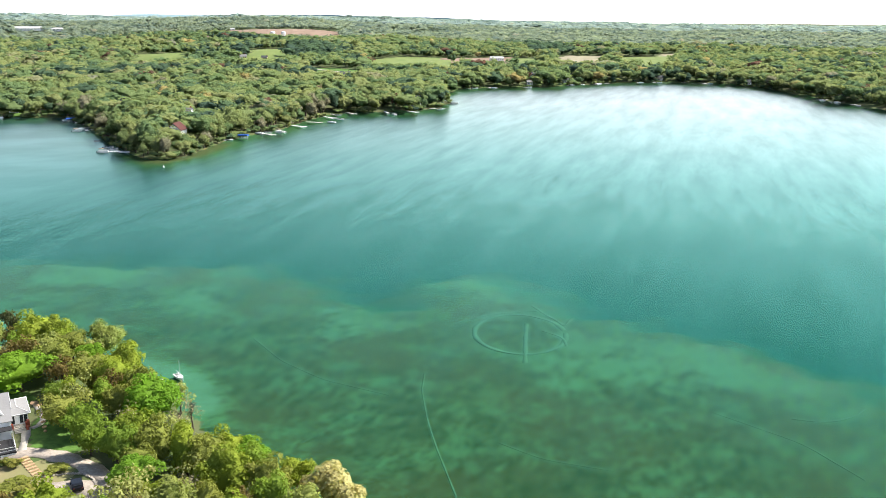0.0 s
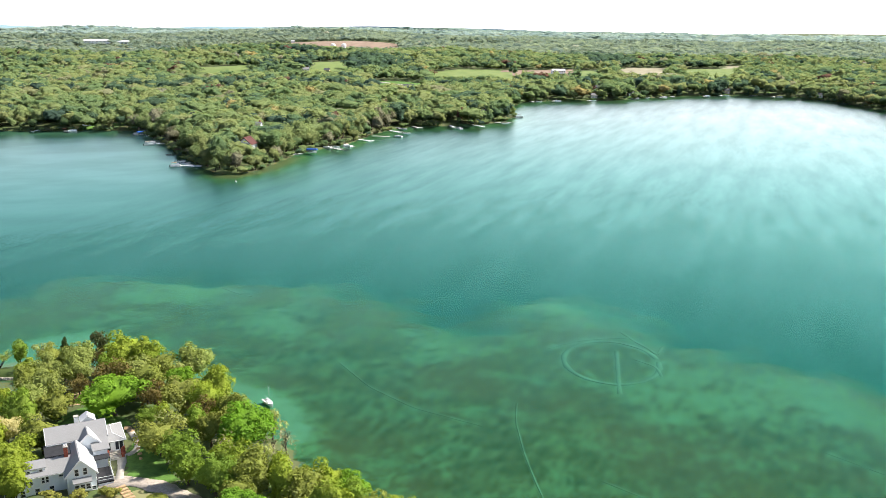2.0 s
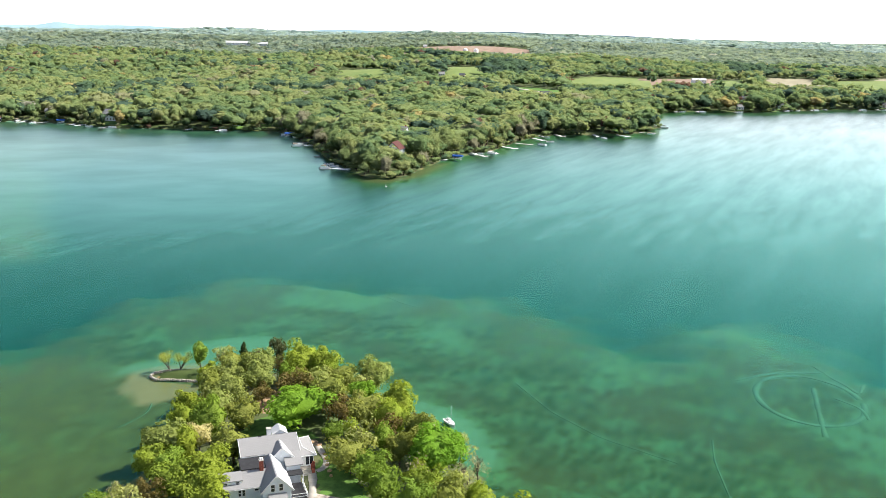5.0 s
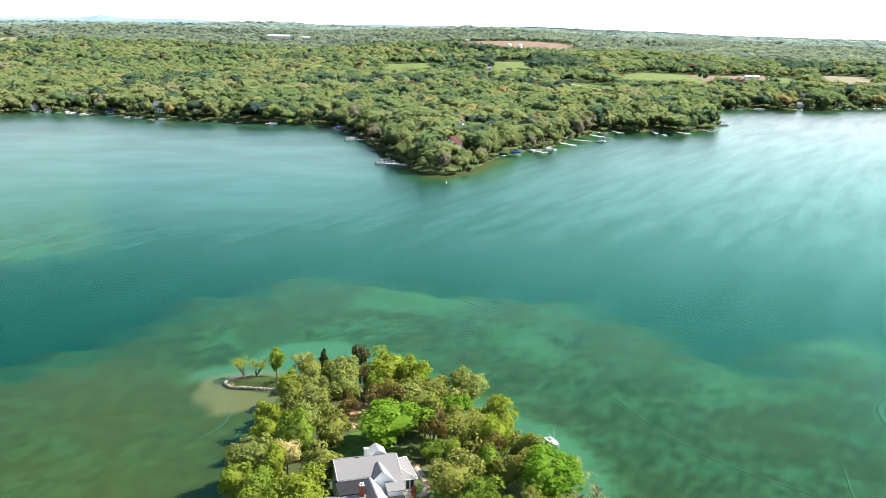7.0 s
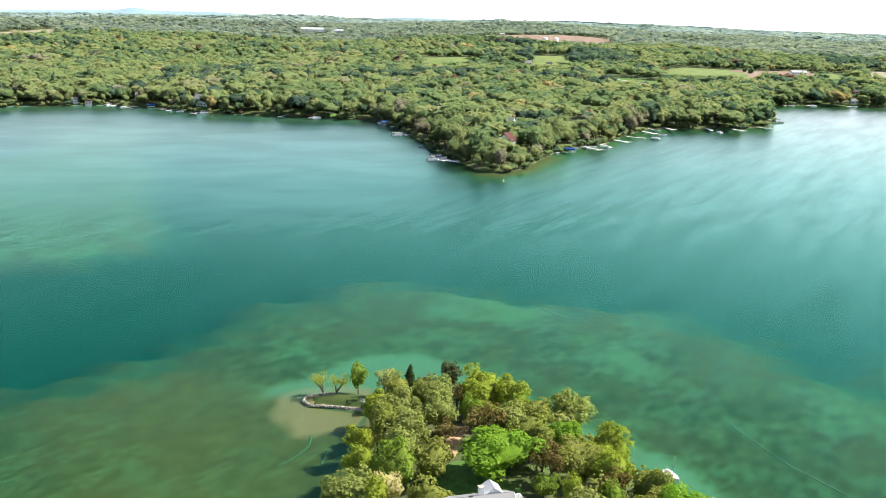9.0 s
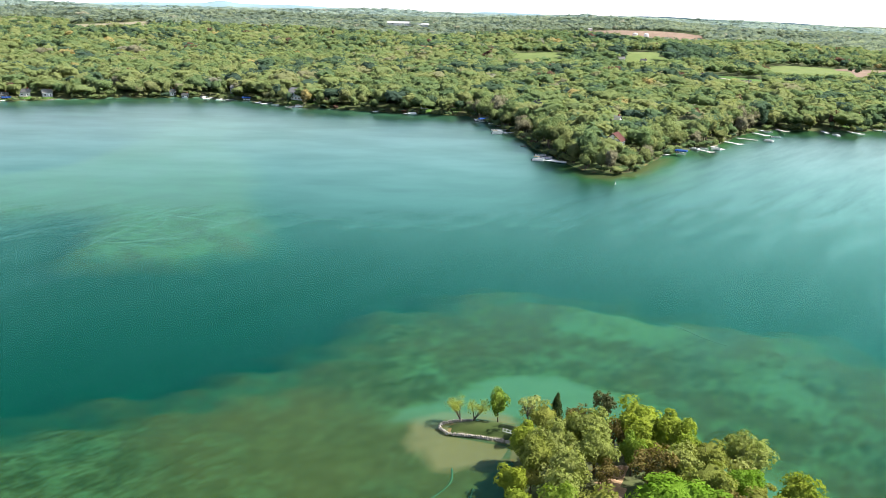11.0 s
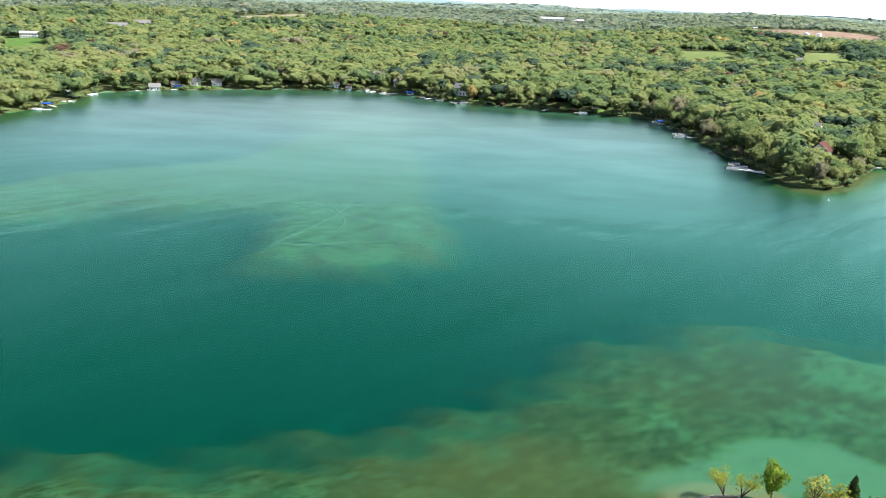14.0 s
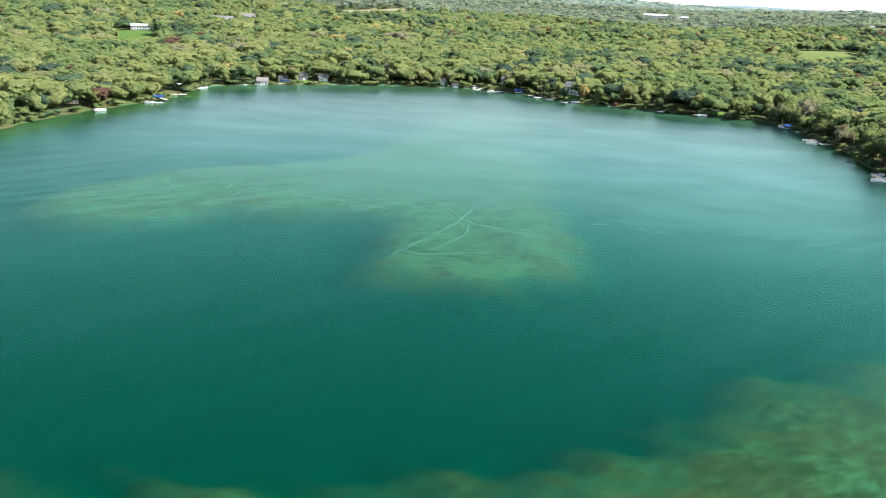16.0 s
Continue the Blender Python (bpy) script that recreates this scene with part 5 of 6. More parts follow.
def wing_v(u0, u1, v0, v1, eave, ridge, roof, base=-0.4, over=0.3, back=0.0):
    """A cross wing with its ridge along v and its gable at v0."""
    um = (u0 + u1) / 2
    part("wall", prism([(u0, base), (u1, base), (u1, eave), (um, ridge - 0.05), (u0, eave)], v0, v1), SIDING, house)
    drop = over * (ridge - eave) / (um - u0)
    # sunlight is put into the colours: grey left slope, white right slope
    part("roof", roof_slab((u0 - over, v0 - over, eave - drop), (u0 - over, v1 + back, eave - drop), (um, v1 + back, ridge), (um, v0 - over, ridge)), SHINGLE, house)
    part("roof", roof_slab((u1 + over, v0 - over, eave - drop), (u1 + over, v1 + back, eave - drop), (um, v1 + back, ridge), (um, v0 - over, ridge)), roof, house)
    for uu in (u0 - over, u1 + over):
        bm = roof_slab((uu, v0 - over - 0.05, eave - drop - 0.08), (uu, v0 - over + 0.05, eave - drop - 0.08), (um, v0 - over + 0.05, ridge - 0.08), (um, v0 - over - 0.05, ridge - 0.08), 0.3)
        part("fascia", bm, TRIM, house, "white painted bargeboard")


def window(name, u, v, z, w, h, parent, facing="v", bars=1):
    """A sash window that stands proud of its wall; facing v looks to -v, facing u to +u."""
    turn = pose(u, v, z) if facing == "v" else pose(u, v, z, 0, 0, 90)
    frame_ = link(name, box(-w / 2 - 0.1, w / 2 + 0.1, -0.09, 0.02, -h / 2 - 0.1, h / 2 + 0.1), TRIM, parent)
    frame_.matrix_local = turn
    for k in range(2):
        z0 = -h / 2 + k * h / 2
        for j in range(bars):
            x0 = -w / 2 + j * w / bars
            part("pane", box(x0 + 0.04, x0 + w / bars - 0.04, -0.115, -0.05, z0 + 0.04, z0 + h / 2 - 0.04), GLASS, frame_, "dark reflecting glass")
    part("sill", box(-w / 2 - 0.16, w / 2 + 0.16, -0.18, 0.0, -h / 2 - 0.18, -h / 2 - 0.1), TRIM, frame_)
    return frame_


wing_u(-2.4, 8.0, 2.7, 9.9, 5.5, 7.2, SHINGLE)
wing_u(-8.4, 1.0, -5.9, 0.4, 3.6, 5.0, SHINGLE)
wing_v(-0.1, 4.9, -8.2, 1.0, 3.4, 6.1, PALE_ROOF)
wing_v(2.6, 6.8, 0.8, 4.6, 4.9, 6.9, PALE_ROOF, base=3.5)
part("wall", box(-2.9, 2.8, -0.4, 2.8, -0.4, 5.0), SIDING, house)
part("flat_roof", box(-3.2, 3.2, -2.2, 3.0, 5.0, 5.18, bevel=0.03), TAR, house, "dark felt flat roof")
# lean-to of shingles between the gables
part("roof", roof_slab((5.0, -1.6, 4.3), (8.2, -1.6, 4.3), (8.2, 3.0, 5.5), (5.0, 3.0, 5.5)), SHINGLE, house)
part("flat_roof", box(5.2, 7.9, -3.4, -1.2, 3.25, 3.42, bevel=0.03), TAR, house, "dark felt porch roof")
part("wall", box(5.2, 7.7, -1.4, 2.8, -0.4, 4.3), SIDING, house)
# the sun porch with its hipped roof
part("wall", box(8.0, 11.3, 4.6, 12.6, -0.4, 1.0), SIDING, house)
part("ceiling_beam", box(8.0, 11.3, 4.6, 12.6, 2.75, 3.0), TRIM, house)
for i in range(5):
    u_ = 8.1 + i * 0.78
    part("post", box(u_ - 0.07, u_ + 0.07, 4.58, 4.74, 1.0, 2.75), TRIM, house)
for i in range(8):
    v_ = 4.7 + i * 1.12
    part("post", box(11.18, 11.32, v_ - 0.07, v_ + 0.07, 1.0, 2.75), TRIM, house)
for i in range(4):
    u_ = 8.18 + i * 0.78
    part("pane", box(u_ + 0.03, u_ + 0.68, 4.66, 4.7, 1.02, 2.73), GLASS, house, "dark porch window glass")
for i in range(7):
    v_ = 4.78 + i * 1.12
    part("pane", box(11.22, 11.26, v_, v_ + 0.98, 1.02, 2.73), GLASS, house, "dark porch window glass")
hip = [(7.9, 4.2, 3.0), (11.8, 4.2, 3.0), (11.8, 13.0, 3.0), (7.9, 13.0, 3.0), (7.9, 6.6, 3.95), (9.5, 6.6, 3.85), (9.5, 10.8, 3.85), (7.9, 10.8, 3.95)]
bm = bmesh.new()
hv = [bm.verts.new(p) for p in hip] + [bm.verts.new((p[0], p[1], p[2] - 0.14)) for p in hip[:4]]
for q in ((0, 1, 5, 4), (1, 2, 6, 5), (2, 3, 7, 6), (4, 5, 6, 7), (0, 8, 9, 1), (1, 9, 10, 2), (2, 10, 11, 3), (8, 11, 10, 9)):
    bm.faces.new([hv[i] for i in q])
bmesh.ops.recalc_face_normals(bm, faces=bm.faces[:])
part("roof", bm, SHINGLE, house)
for a_, b_ in ((hip[1], hip[5]), (hip[2], hip[6]), (hip[5], hip[6]), (hip[0], hip[1]), (hip[1], hip[2])):
    part("trim", rod(Vector(a_) + Vector((0, 0, 0.03)), Vector(b_) + Vector((0, 0, 0.03)), 0.07), TRIM, house, "white hip trim")
# steps with red brick piers
for i in range(6):
    part("step", box(8.5, 10.5, 4.55 - 0.4 * (i + 1), 4.56 - 0.4 * i, -0.3, 0.86 - 0.16 * i), CONCRETE, house)
for u_, v_, h_ in ((8.2, 4.2, 1.3), (10.9, 4.2, 1.35), (10.9, 3.0, 0.9), (11.2, 4.4, 1.6)):
    part("brick_pier", box(u_ - 0.26, u_ + 0.26, v_ - 0.26, v_ + 0.26, -0.3, h_, bevel=0.03), BRICK, house, "red brick pier")
# deck, its posts and white rail
part("deck", box(5.1, 8.0, -7.6, -1.4, 0.5, 0.75), TAR, house, "dark grey deck boards")
part("deck_wall", box(5.2, 7.9, -7.5, -1.4, -0.4, 0.5), SIDING, house)
for v_ in (-7.5, -6.0, -4.5, -3.3, -2.0):
    part("post", box(7.86, 7.98, v_ - 0.06, v_ + 0.06, 0.75, 3.3 if v_ in (-3.3,) else 1.7), TRIM, house)
part("post", box(5.3, 5.42, -3.36, -3.24, 0.75, 3.3), TRIM, house)
for z_ in (1.1, 1.65):
    part("rail", box(7.88, 7.96, -7.55, -1.5, z_, z_ + 0.08), TRIM, house)
    part("rail", box(5.2, 7.9, -7.58, -7.5, z_, z_ + 0.08), TRIM, house)
# chimneys and dormer
ch = part("chimney", box(0.05, 0.75, -3.2, -2.5, 4.2, 6.9, bevel=0.02), BRICK, house, "red brick chimney")
part("cap", box(-0.02, 0.82, -3.27, -2.43, 6.9, 7.05), CONCRETE, ch)
for du in (0.22, 0.58):
    part("flue", rod((du, -2.85, 7.0), (du, -2.85, 7.45), 0.13, sides=10), TRIM, ch, "white flue pot")
ch = part("chimney", box(2.8, 3.6, 6.6, 7.4, 5.5, 8.4, bevel=0.02), TRIM, house, "white painted chimney")
part("cap", box(2.72, 3.68, 6.52, 7.48, 8.4, 8.5), CONCRETE, ch)
dm = part("dormer", prism([(4.1, 5.6), (6.5, 5.6), (6.5, 7.0), (5.3, 7.8), (4.1, 7.0)], 6.9, 9.6), SIDING, house, "white back dormer")
part("roof", roof_slab((3.9, 6.7, 6.95), (3.9, 9.7, 6.95), (5.3, 9.7, 7.9), (5.3, 6.7, 7.9)), PALE_ROOF, dm)
part("roof", roof_slab((6.7, 6.7, 6.95), (6.7, 9.7, 6.95), (5.3, 9.7, 7.9), (5.3, 6.7, 7.9)), PALE_ROOF, dm)
part("vent", box(1.0, 1.7, 6.1, 6.5, 7.1, 7.35, bevel=0.05), TAR, house, "dark roof vent")
# shed dormer and windows of the long wing
sd = part("dormer", box(-6.8, -3.4, -5.2, -3.4, 3.7, 4.7), SIDING, house, "low shed dormer")
part("roof", roof_slab((-7.0, -5.4, 4.65), (-3.2, -5.4, 4.65), (-3.2, -2.9, 5.25), (-7.0, -2.9, 5.25)), SHINGLE, sd)
for u_ in (-6.2, -4.1):
    window("window", u_, -5.2, 4.2, 0.6, 0.6, house)
for u_ in (-7.2, -6.55, -5.9, -3.9, -3.2):
    window("window", u_, -5.9, 2.6, 0.5, 1.15, house)
for u_ in (-7.4, -5.0, -2.6):
    window("window", u_, -5.9, 0.6, 0.8, 1.2, house)
window("window", -0.9, -5.9, 3.1, 0.7, 0.8, house)
for u_ in (1.65, 3.1):
    window("window", u_, -8.2, 3.9, 0.7, 1.3, house)
bay = part("bay", box(1.0, 3.9, -9.0, -8.2, 0.3, 2.1), SIDING, house, "shallow bay window")
part("roof", roof_slab((0.8, -9.25, 2.1), (4.1, -9.25, 2.1), (4.1, -8.2, 2.7), (0.8, -8.2, 2.7)), SHINGLE, bay)
for i in range(3):
    window("window", 1.5 + i * 0.95, -9.0, 1.3, 0.78, 1.0, bay)
window("window", 4.4, -8.2, 0.4, 0.7, 0.6, house)
for v_ in (-7.0, -5.0):
    window("window", 4.9, v_, 2.2, 0.7, 1.2, house, "u")
part("awning", roof_slab((-10.6, -6.6, 2.3), (-8.4, -6.6, 2.3), (-8.4, -4.6, 2.75), (-10.6, -4.6, 2.75)), PALE_ROOF, house, "white lean-to roof")
for u_ in (-10.4, -8.7):
    part("post", box(u_ - 0.07, u_ + 0.07, -6.5, -6.36, -0.4, 2.3), TRIM, house)
part("door", box(8.9, 9.7, 4.5, 4.6, 0.9, 2.7), TRIM, house, "white porch door")

# clipped bushes at the foot of the house
for x_, y_, r_, k_ in ((-87.5, 152.6, 2.0, "green"), (-83.2, 153.4, 1.7, "green"), (-85.4, 151.6, 1.4, "shrub"), (-79.5, 156, 1.2, "brown"), (-77.5, 155.3, 1.3, "brown"), (-79.8, 179.5, 1.2, "shrub")):
    tree(x_, y_, r_, here(x_, y_) + r_ * 0.85, "shrub", rn, "house shrubs", label="rounded shrub beside the white house")


# ---- car ----
def car(m):
    """A dark family car, nose along x."""
    c = thing("car", m, "black parked family car on gravel", "car")
    bm = prism([(-2.2, 0.3), (2.2, 0.3), (2.25, 0.75), (1.2, 0.95), (0.55, 1.45), (-1.5, 1.5), (-2.2, 1.0)], -0.88, 0.88)
    bmesh.ops.bevel(bm, geom=bm.edges[:], offset=0.07, segments=2, affect="EDGES")
    part("body", bm, CAR_BLACK, c)
    part("windscreen", roof_slab((0.62, -0.72, 1.42), (0.62, 0.72, 1.42), (1.12, 0.74, 1.02), (1.12, -0.74, 1.02), 0.03), GLASS, c, "dark glass")
    part("rear_window", box(-2.02, -1.9, -0.66, 0.66, 1.08, 1.4), GLASS, c, "dark glass")
    for s in (-1, 1):
        part("side_window", box(-1.6, 0.6, s * 0.885 - 0.012, s * 0.885 + 0.012, 1.0, 1.38), GLASS, c, "dark glass")
        part("tail_light", box(-2.25, -2.15, s * 0.7 - 0.12, s * 0.7 + 0.12, 0.75, 0.95), BRICK, c, "red lamp glass")
        part("headlight", box(2.16, 2.27, s * 0.66 - 0.14, s * 0.66 + 0.14, 0.6, 0.74), ALUMINIUM, c, "clear lamp glass")
        for x in (-1.4, 1.4):
            w = part("wheel", rod((x, s * 0.74, 0.33), (x, s * 0.94, 0.33), 0.33, sides=14), RUBBER, c)
            part("rim", rod((x, s * 0.9, 0.33), (x, s * 0.955, 0.33), 0.2, sides=10), ALUMINIUM, w)
    return c


car(pose(-63.6, 148.2, here(-63.6, 148.2, 0.06), 0, 0, 118))

# ---- marks on the lake bed ----
tracks = [
    ("ring_track", [(21.5 + 12.5 * math.cos(a), 241 + 16 * math.sin(a)) for a in np.linspace(0.15, 6.3, 40)], 1.5),
    ("ring_track", [(24, 249), (22.6, 236), (21, 219)], 1.2), ("ring_track", [(27, 266), (33, 252), (34.5, 246), (38, 257)], 1.0), ("ring_track", [(28, 243), (33, 238), (33, 231)], 0.8),
    ("ring_track", [(5, 250), (14, 257), (28, 261)], 0.9),
    ("bed_track", [(-4, 212), (-4.5, 202), (-3, 186), (-1, 173), (3, 152), (4, 140)], 0.4), ("bed_track", [(-50, 236), (-40, 220), (-28, 208), (-12, 199)], 0.45),
    ("bed_track", [(76, 187), (83, 185), (90, 188), (95, 193)], 0.7), ("bed_track", [(60, 190), (74, 175), (80, 160)], 0.4), ("bed_track", [(12, 175), (20, 168), (34, 163)], 0.45),
    ("bed_track", [(-104, 307), (-96, 299), (-88, 294)], 1.0), ("bed_track", [(-134, 190), (-132, 195), (-131, 199), (-133, 204)], 0.4), ("bed_track", [(-126, 192), (-127, 198)], 0.4),
    ("shoal_track", [(-302, 309), (-303, 318), (-304, 330), (-306, 342), (-308, 355), (-312, 368), (-316, 380), (-318, 387)], 1.1),
    ("shoal_track", [(-323, 372), (-315, 366), (-308, 360), (-303, 358), (-298, 359), (-288, 358), (-278, 357)], 1.1),
    ("shoal_track", [(-350, 400), (-353, 389), (-353, 379), (-350, 372), (-345, 369), (-335, 367), (-322, 363), (-314, 362)], 1.1),
    ("shoal_track", [(-403, 349), (-388, 346), (-379, 349), (-370, 352), (-361, 355), (-355, 364), (-349, 371)], 1.1),
    ("shoal_track", [(-361, 355), (-351, 355), (-338, 356), (-328, 361)], 1.1),
    ("shoal_track", [(-303, 355), (-298, 347), (-296, 338), (-296, 331)], 1.1),
    ("shoal_track", [(-304, 314), (-295, 314), (-289, 321), (-281, 329)], 1.1),
    ("shoal_track", [(-416, 372), (-406, 364), (-395, 356)], 1.1),
    ("shoal_track", [(-405, 338), (-413, 350)], 1.1),
    ("shoal_track", [(-443, 342), (-421, 325), (-412, 319)], 1.1),
    ("shoal_track", [(-363, 473), (-370, 496), (-371, 505), (-359, 490), (-347, 476)], 1.1),
    ("shoal_track", [(-312, 379), (-309, 387), (-308, 396)], 1.1),
    ("shoal_track", [(-322, 396), (-309, 395), (-297, 396)], 1.1),
    ("shoal_track", [(-311, 333), (-308, 338), (-299, 339)], 1.1),
    ("shoal_track", [(-394, 329), (-400, 345), (-389, 341)], 1.1),
]
for i, (name_, pts_, wide_) in enumerate(tracks):
    tagged(ribbon(name_, pts_, wide_, SHOAL_SAND if name_ == "shoal_track" else BED_SAND, 0.01, 0.03 + 0.004 * (i % 9), sink=0.012), "pale furrow in the weed on the lake bed", "furrow", kind="structure")


# ---- docks and boats ----
def dock(x0, y0, x1, y1, wide=1.5, material=None, label="", arm=None):
    """A dock from the shore at x0, y0 to its end; arm: a cross piece at the end, to each side in metres."""
    turn = math.degrees(math.atan2(y1 - y0, x1 - x0))
    ln = min(math.hypot(x1 - x0, y1 - y0), 14.0)
    d = thing("dock", pose(x0, y0, 0, 0, 0, turn), label or "narrow pale wooden dock on posts", "dock", "docks")
    n = max(2, int(ln / 3))
    for i in range(n):
        part("deck_section", box(i * ln / n + 0.03, (i + 1) * ln / n - 0.03, -wide / 2, wide / 2, 0.42, 0.58, bevel=0.02), material or DOCK_WOOD, d)
        for s in (-1, 1):
            part("post", rod(((i + 0.9) * ln / n, s * (wide / 2 - 0.05), -1.3), ((i + 0.9) * ln / n, s * (wide / 2 - 0.05), 0.95), 0.06), ALUMINIUM, d)
    if arm:
        part("end_platform", box(ln - 1.6, ln + 0.4, -arm, arm, 0.43, 0.59, bevel=0.02), material or DOCK_WOOD, d)
        for s in (-1, 1):
            part("post", rod((ln, s * (arm - 0.1), -1.3), (ln, s * (arm - 0.1), 0.95), 0.06), ALUMINIUM, d)
    return d


def hull_mesh(ln, wide, high, bm=None):
    """A pointed hull with flared sides and an open well, bow along x."""
    bm = bm or bmesh.new()
    rows = []
    for i in range(9):
        f = i / 8
        w = wide / 2 * (0.86 if f == 0 else 1.0) * (1 - max(0, f - 0.45) ** 2 * 3.3)
        w = max(w, 0.04)
        x, z = (f - 0.45) * ln, 0.12 * high * f * f * 3
        rows.append([bm.verts.new(p) for p in ((x, -w, high + z), (x, -w * 0.75, 0.05 * high), (x, 0, -0.12 * high), (x, w * 0.75, 0.05 * high), (x, w, high + z), (x, w * 0.8, high + z), (x, 0, high * 0.75 + z), (x, -w * 0.8, high + z))])
    for a, b in zip(rows, rows[1:]):
        for k in range(8):
            bm.faces.new((a[k], b[k], b[(k + 1) % 8], a[(k + 1) % 8]))
    bm.faces.new(rows[0])
    bm.faces.new(rows[-1][::-1])
    bmesh.ops.recalc_face_normals(bm, faces=bm.faces[:])
    return bm


def motorboat(m, ln=6.2, label="white motorboat at a dock", cover=None):
    b = thing("motorboat", m, label, "boat", "motorboats")
    part("hull", hull_mesh(ln, 2.3, 0.85), BOAT_WHITE, b)
    part("windscreen", prism([(0.2, 0.85), (0.75, 0.85), (0.45, 1.35), (0.35, 1.35)], -0.85, 0.85), GLASS, b, "dark tinted windscreen")
    part("seat", box(-1.9, -1.2, -0.85, 0.85, 0.7, 1.15, bevel=0.08), BOAT_DARK, b)
    part("seat", box(-0.5, 0.0, -0.8, -0.2, 0.7, 1.2, bevel=0.08), BOAT_DARK, b)
    part("engine", box(-ln * 0.45 - 0.5, -ln * 0.45, -0.25, 0.25, 0.2, 1.15, bevel=0.1), BOAT_DARK, b)
    if cover:
        part("cover", prism([(-ln * 0.44, 0.9), (ln * 0.4, 1.0), (0.3, 1.55), (-1.2, 1.4)], -1.05, 1.05), cover, b, "taut canvas boat cover")
    return b


def pontoon(m, label="white pontoon boat with canopy", canopy=None):
    b = thing("pontoon_boat", m, label, "boat", "pontoon boats")
    for s in (-1, 1):
        part("pontoon", rod((-3.4, s * 0.9, 0.15), (3.0, s * 0.9, 0.15), 0.33, sides=10), ALUMINIUM, b)
        part("side_panel", box(-3.1, 2.9, s * 1.18 - 0.04, s * 1.18 + 0.04, 0.6, 1.3), BOAT_WHITE, b)
    part("deck", box(-3.4, 3.2, -1.25, 1.25, 0.45, 0.6, bevel=0.03), DOCK_WHITE, b)
    for x0, y0 in ((-2.9, -0.7), (-2.9, 0.7), (1.9, -0.7), (1.9, 0.7)):
        part("bench", box(x0, x0 + 1.1, y0 - 0.42, y0 + 0.42, 0.6, 1.15, bevel=0.08), BOAT_WHITE, b)
    part("console", box(-0.4, 0.2, 0.3, 1.0, 0.6, 1.5, bevel=0.06), BOAT_WHITE, b)
    if canopy:
        part("canopy", prism([(-2.6, 2.4), (-1.0, 2.62), (0.6, 2.4), (0.6, 2.34), (-2.6, 2.34)], -1.25, 1.25), canopy, b, "stretched canvas canopy")
        for x0 in (-2.5, 0.5):
            for s in (-1, 1):
                part("strut", rod((x0, s * 1.15, 0.6), (x0, s * 1.15, 2.4), 0.035), ALUMINIUM, b)
    part("engine", box(-3.9, -3.4, -0.25, 0.25, 0.0, 1.05, bevel=0.1), BOAT_DARK, b)
    return b


def lift(m, canvas, label):
    """A boat lift: four posts, a cradle and a vaulted canvas roof."""
    b = thing("boat_lift", m, label, "boat lift", "boat lifts")
    for x in (-2.4, 2.4):
        for s in (-1, 1):
            part("post", rod((x, s * 1.6, -1.3), (x, s * 1.6, 2.6), 0.07), ALUMINIUM, b)
        part("cradle", box(x - 0.06, x + 0.06, -1.6, 1.6, 0.35, 0.5), ALUMINIUM, b)
    outline = [(-1.8, 2.3)] + [(1.8 * math.cos(a), 2.6 + 0.75 * math.sin(a)) for a in np.linspace(3.14, 0, 9)] + [(1.8, 2.3)]
    part("canopy", prism(outline, -3.4, 3.4, across="x"), canvas, b, "vaulted canvas roof")
    return b


def raft(m, label):
    b = thing("swim_raft", m, label, "raft", "rafts")
    part("deck", box(-1.8, 1.8, -1.2, 1.2, 0.3, 0.48, bevel=0.03), DECKING, b)
    for s in (-1, 1):
        part("float", rod((-1.6, s * 0.8, 0.12), (1.6, s * 0.8, 0.12), 0.25, sides=8), BOAT_WHITE, b)
    return b


# docks of the bay, the far point and the wide basin: shore end and lake end
BAY_DOCKS = [(-530.5, 742.3, -528.8, 721.4), (-508.4, 738.8, -512.4, 723.5), (-481.4, 739.1, -477.7, 724.8), (-467, 731.6, -471, 718.2), (-441, 722.3, -441.2, 706), (-369.3, 729.6, -371.4, 711.5), (-346, 732.7, -344.2, 714.6), (-323.6, 744.3, -322.7, 736.7)]
WEST_DOCKS = [(-671.4, 604.8, -661.8, 604.9), (-663.5, 622.2, -655.9, 618.4), (-655.7, 633.8, -648.1, 629.1), (-644, 649.2, -638.4, 641.6), (-630.4, 664.7, -626.7, 657.1), (-671.9, 559.6, -658.5, 556.9), (-653.1, 526.2, -638.8, 522.5), (-636.2, 499.4, -624.7, 495.7), (-628.7, 482.1, -615.3, 482.3), (-619.6, 435.8, -608.1, 430.1)]
POINT_DOCKS = [(-235.7, 657, -251.4, 649.3), (-241.5, 670.4, -257.1, 663.6), (-179.2, 558, -198, 547.7), (-146.4, 598.6, -134.9, 609.9), (-123.3, 638.2, -113.7, 629.7), (-115.5, 656.1, -106, 641.9), (-109.7, 683.2, -92.6, 669.2), (-102.1, 704.8, -83.9, 698.3), (-92.5, 739.5, -75.3, 719.8), (-91.5, 761.8, -79.1, 746.9), (-78.1, 771.1, -62.8, 746.9), (-46.7, 778.6, -40, 754.4), (-28.5, 784.2, -15.9, 768.7), (-10.2, 804.9, 3.7, 802.3)]
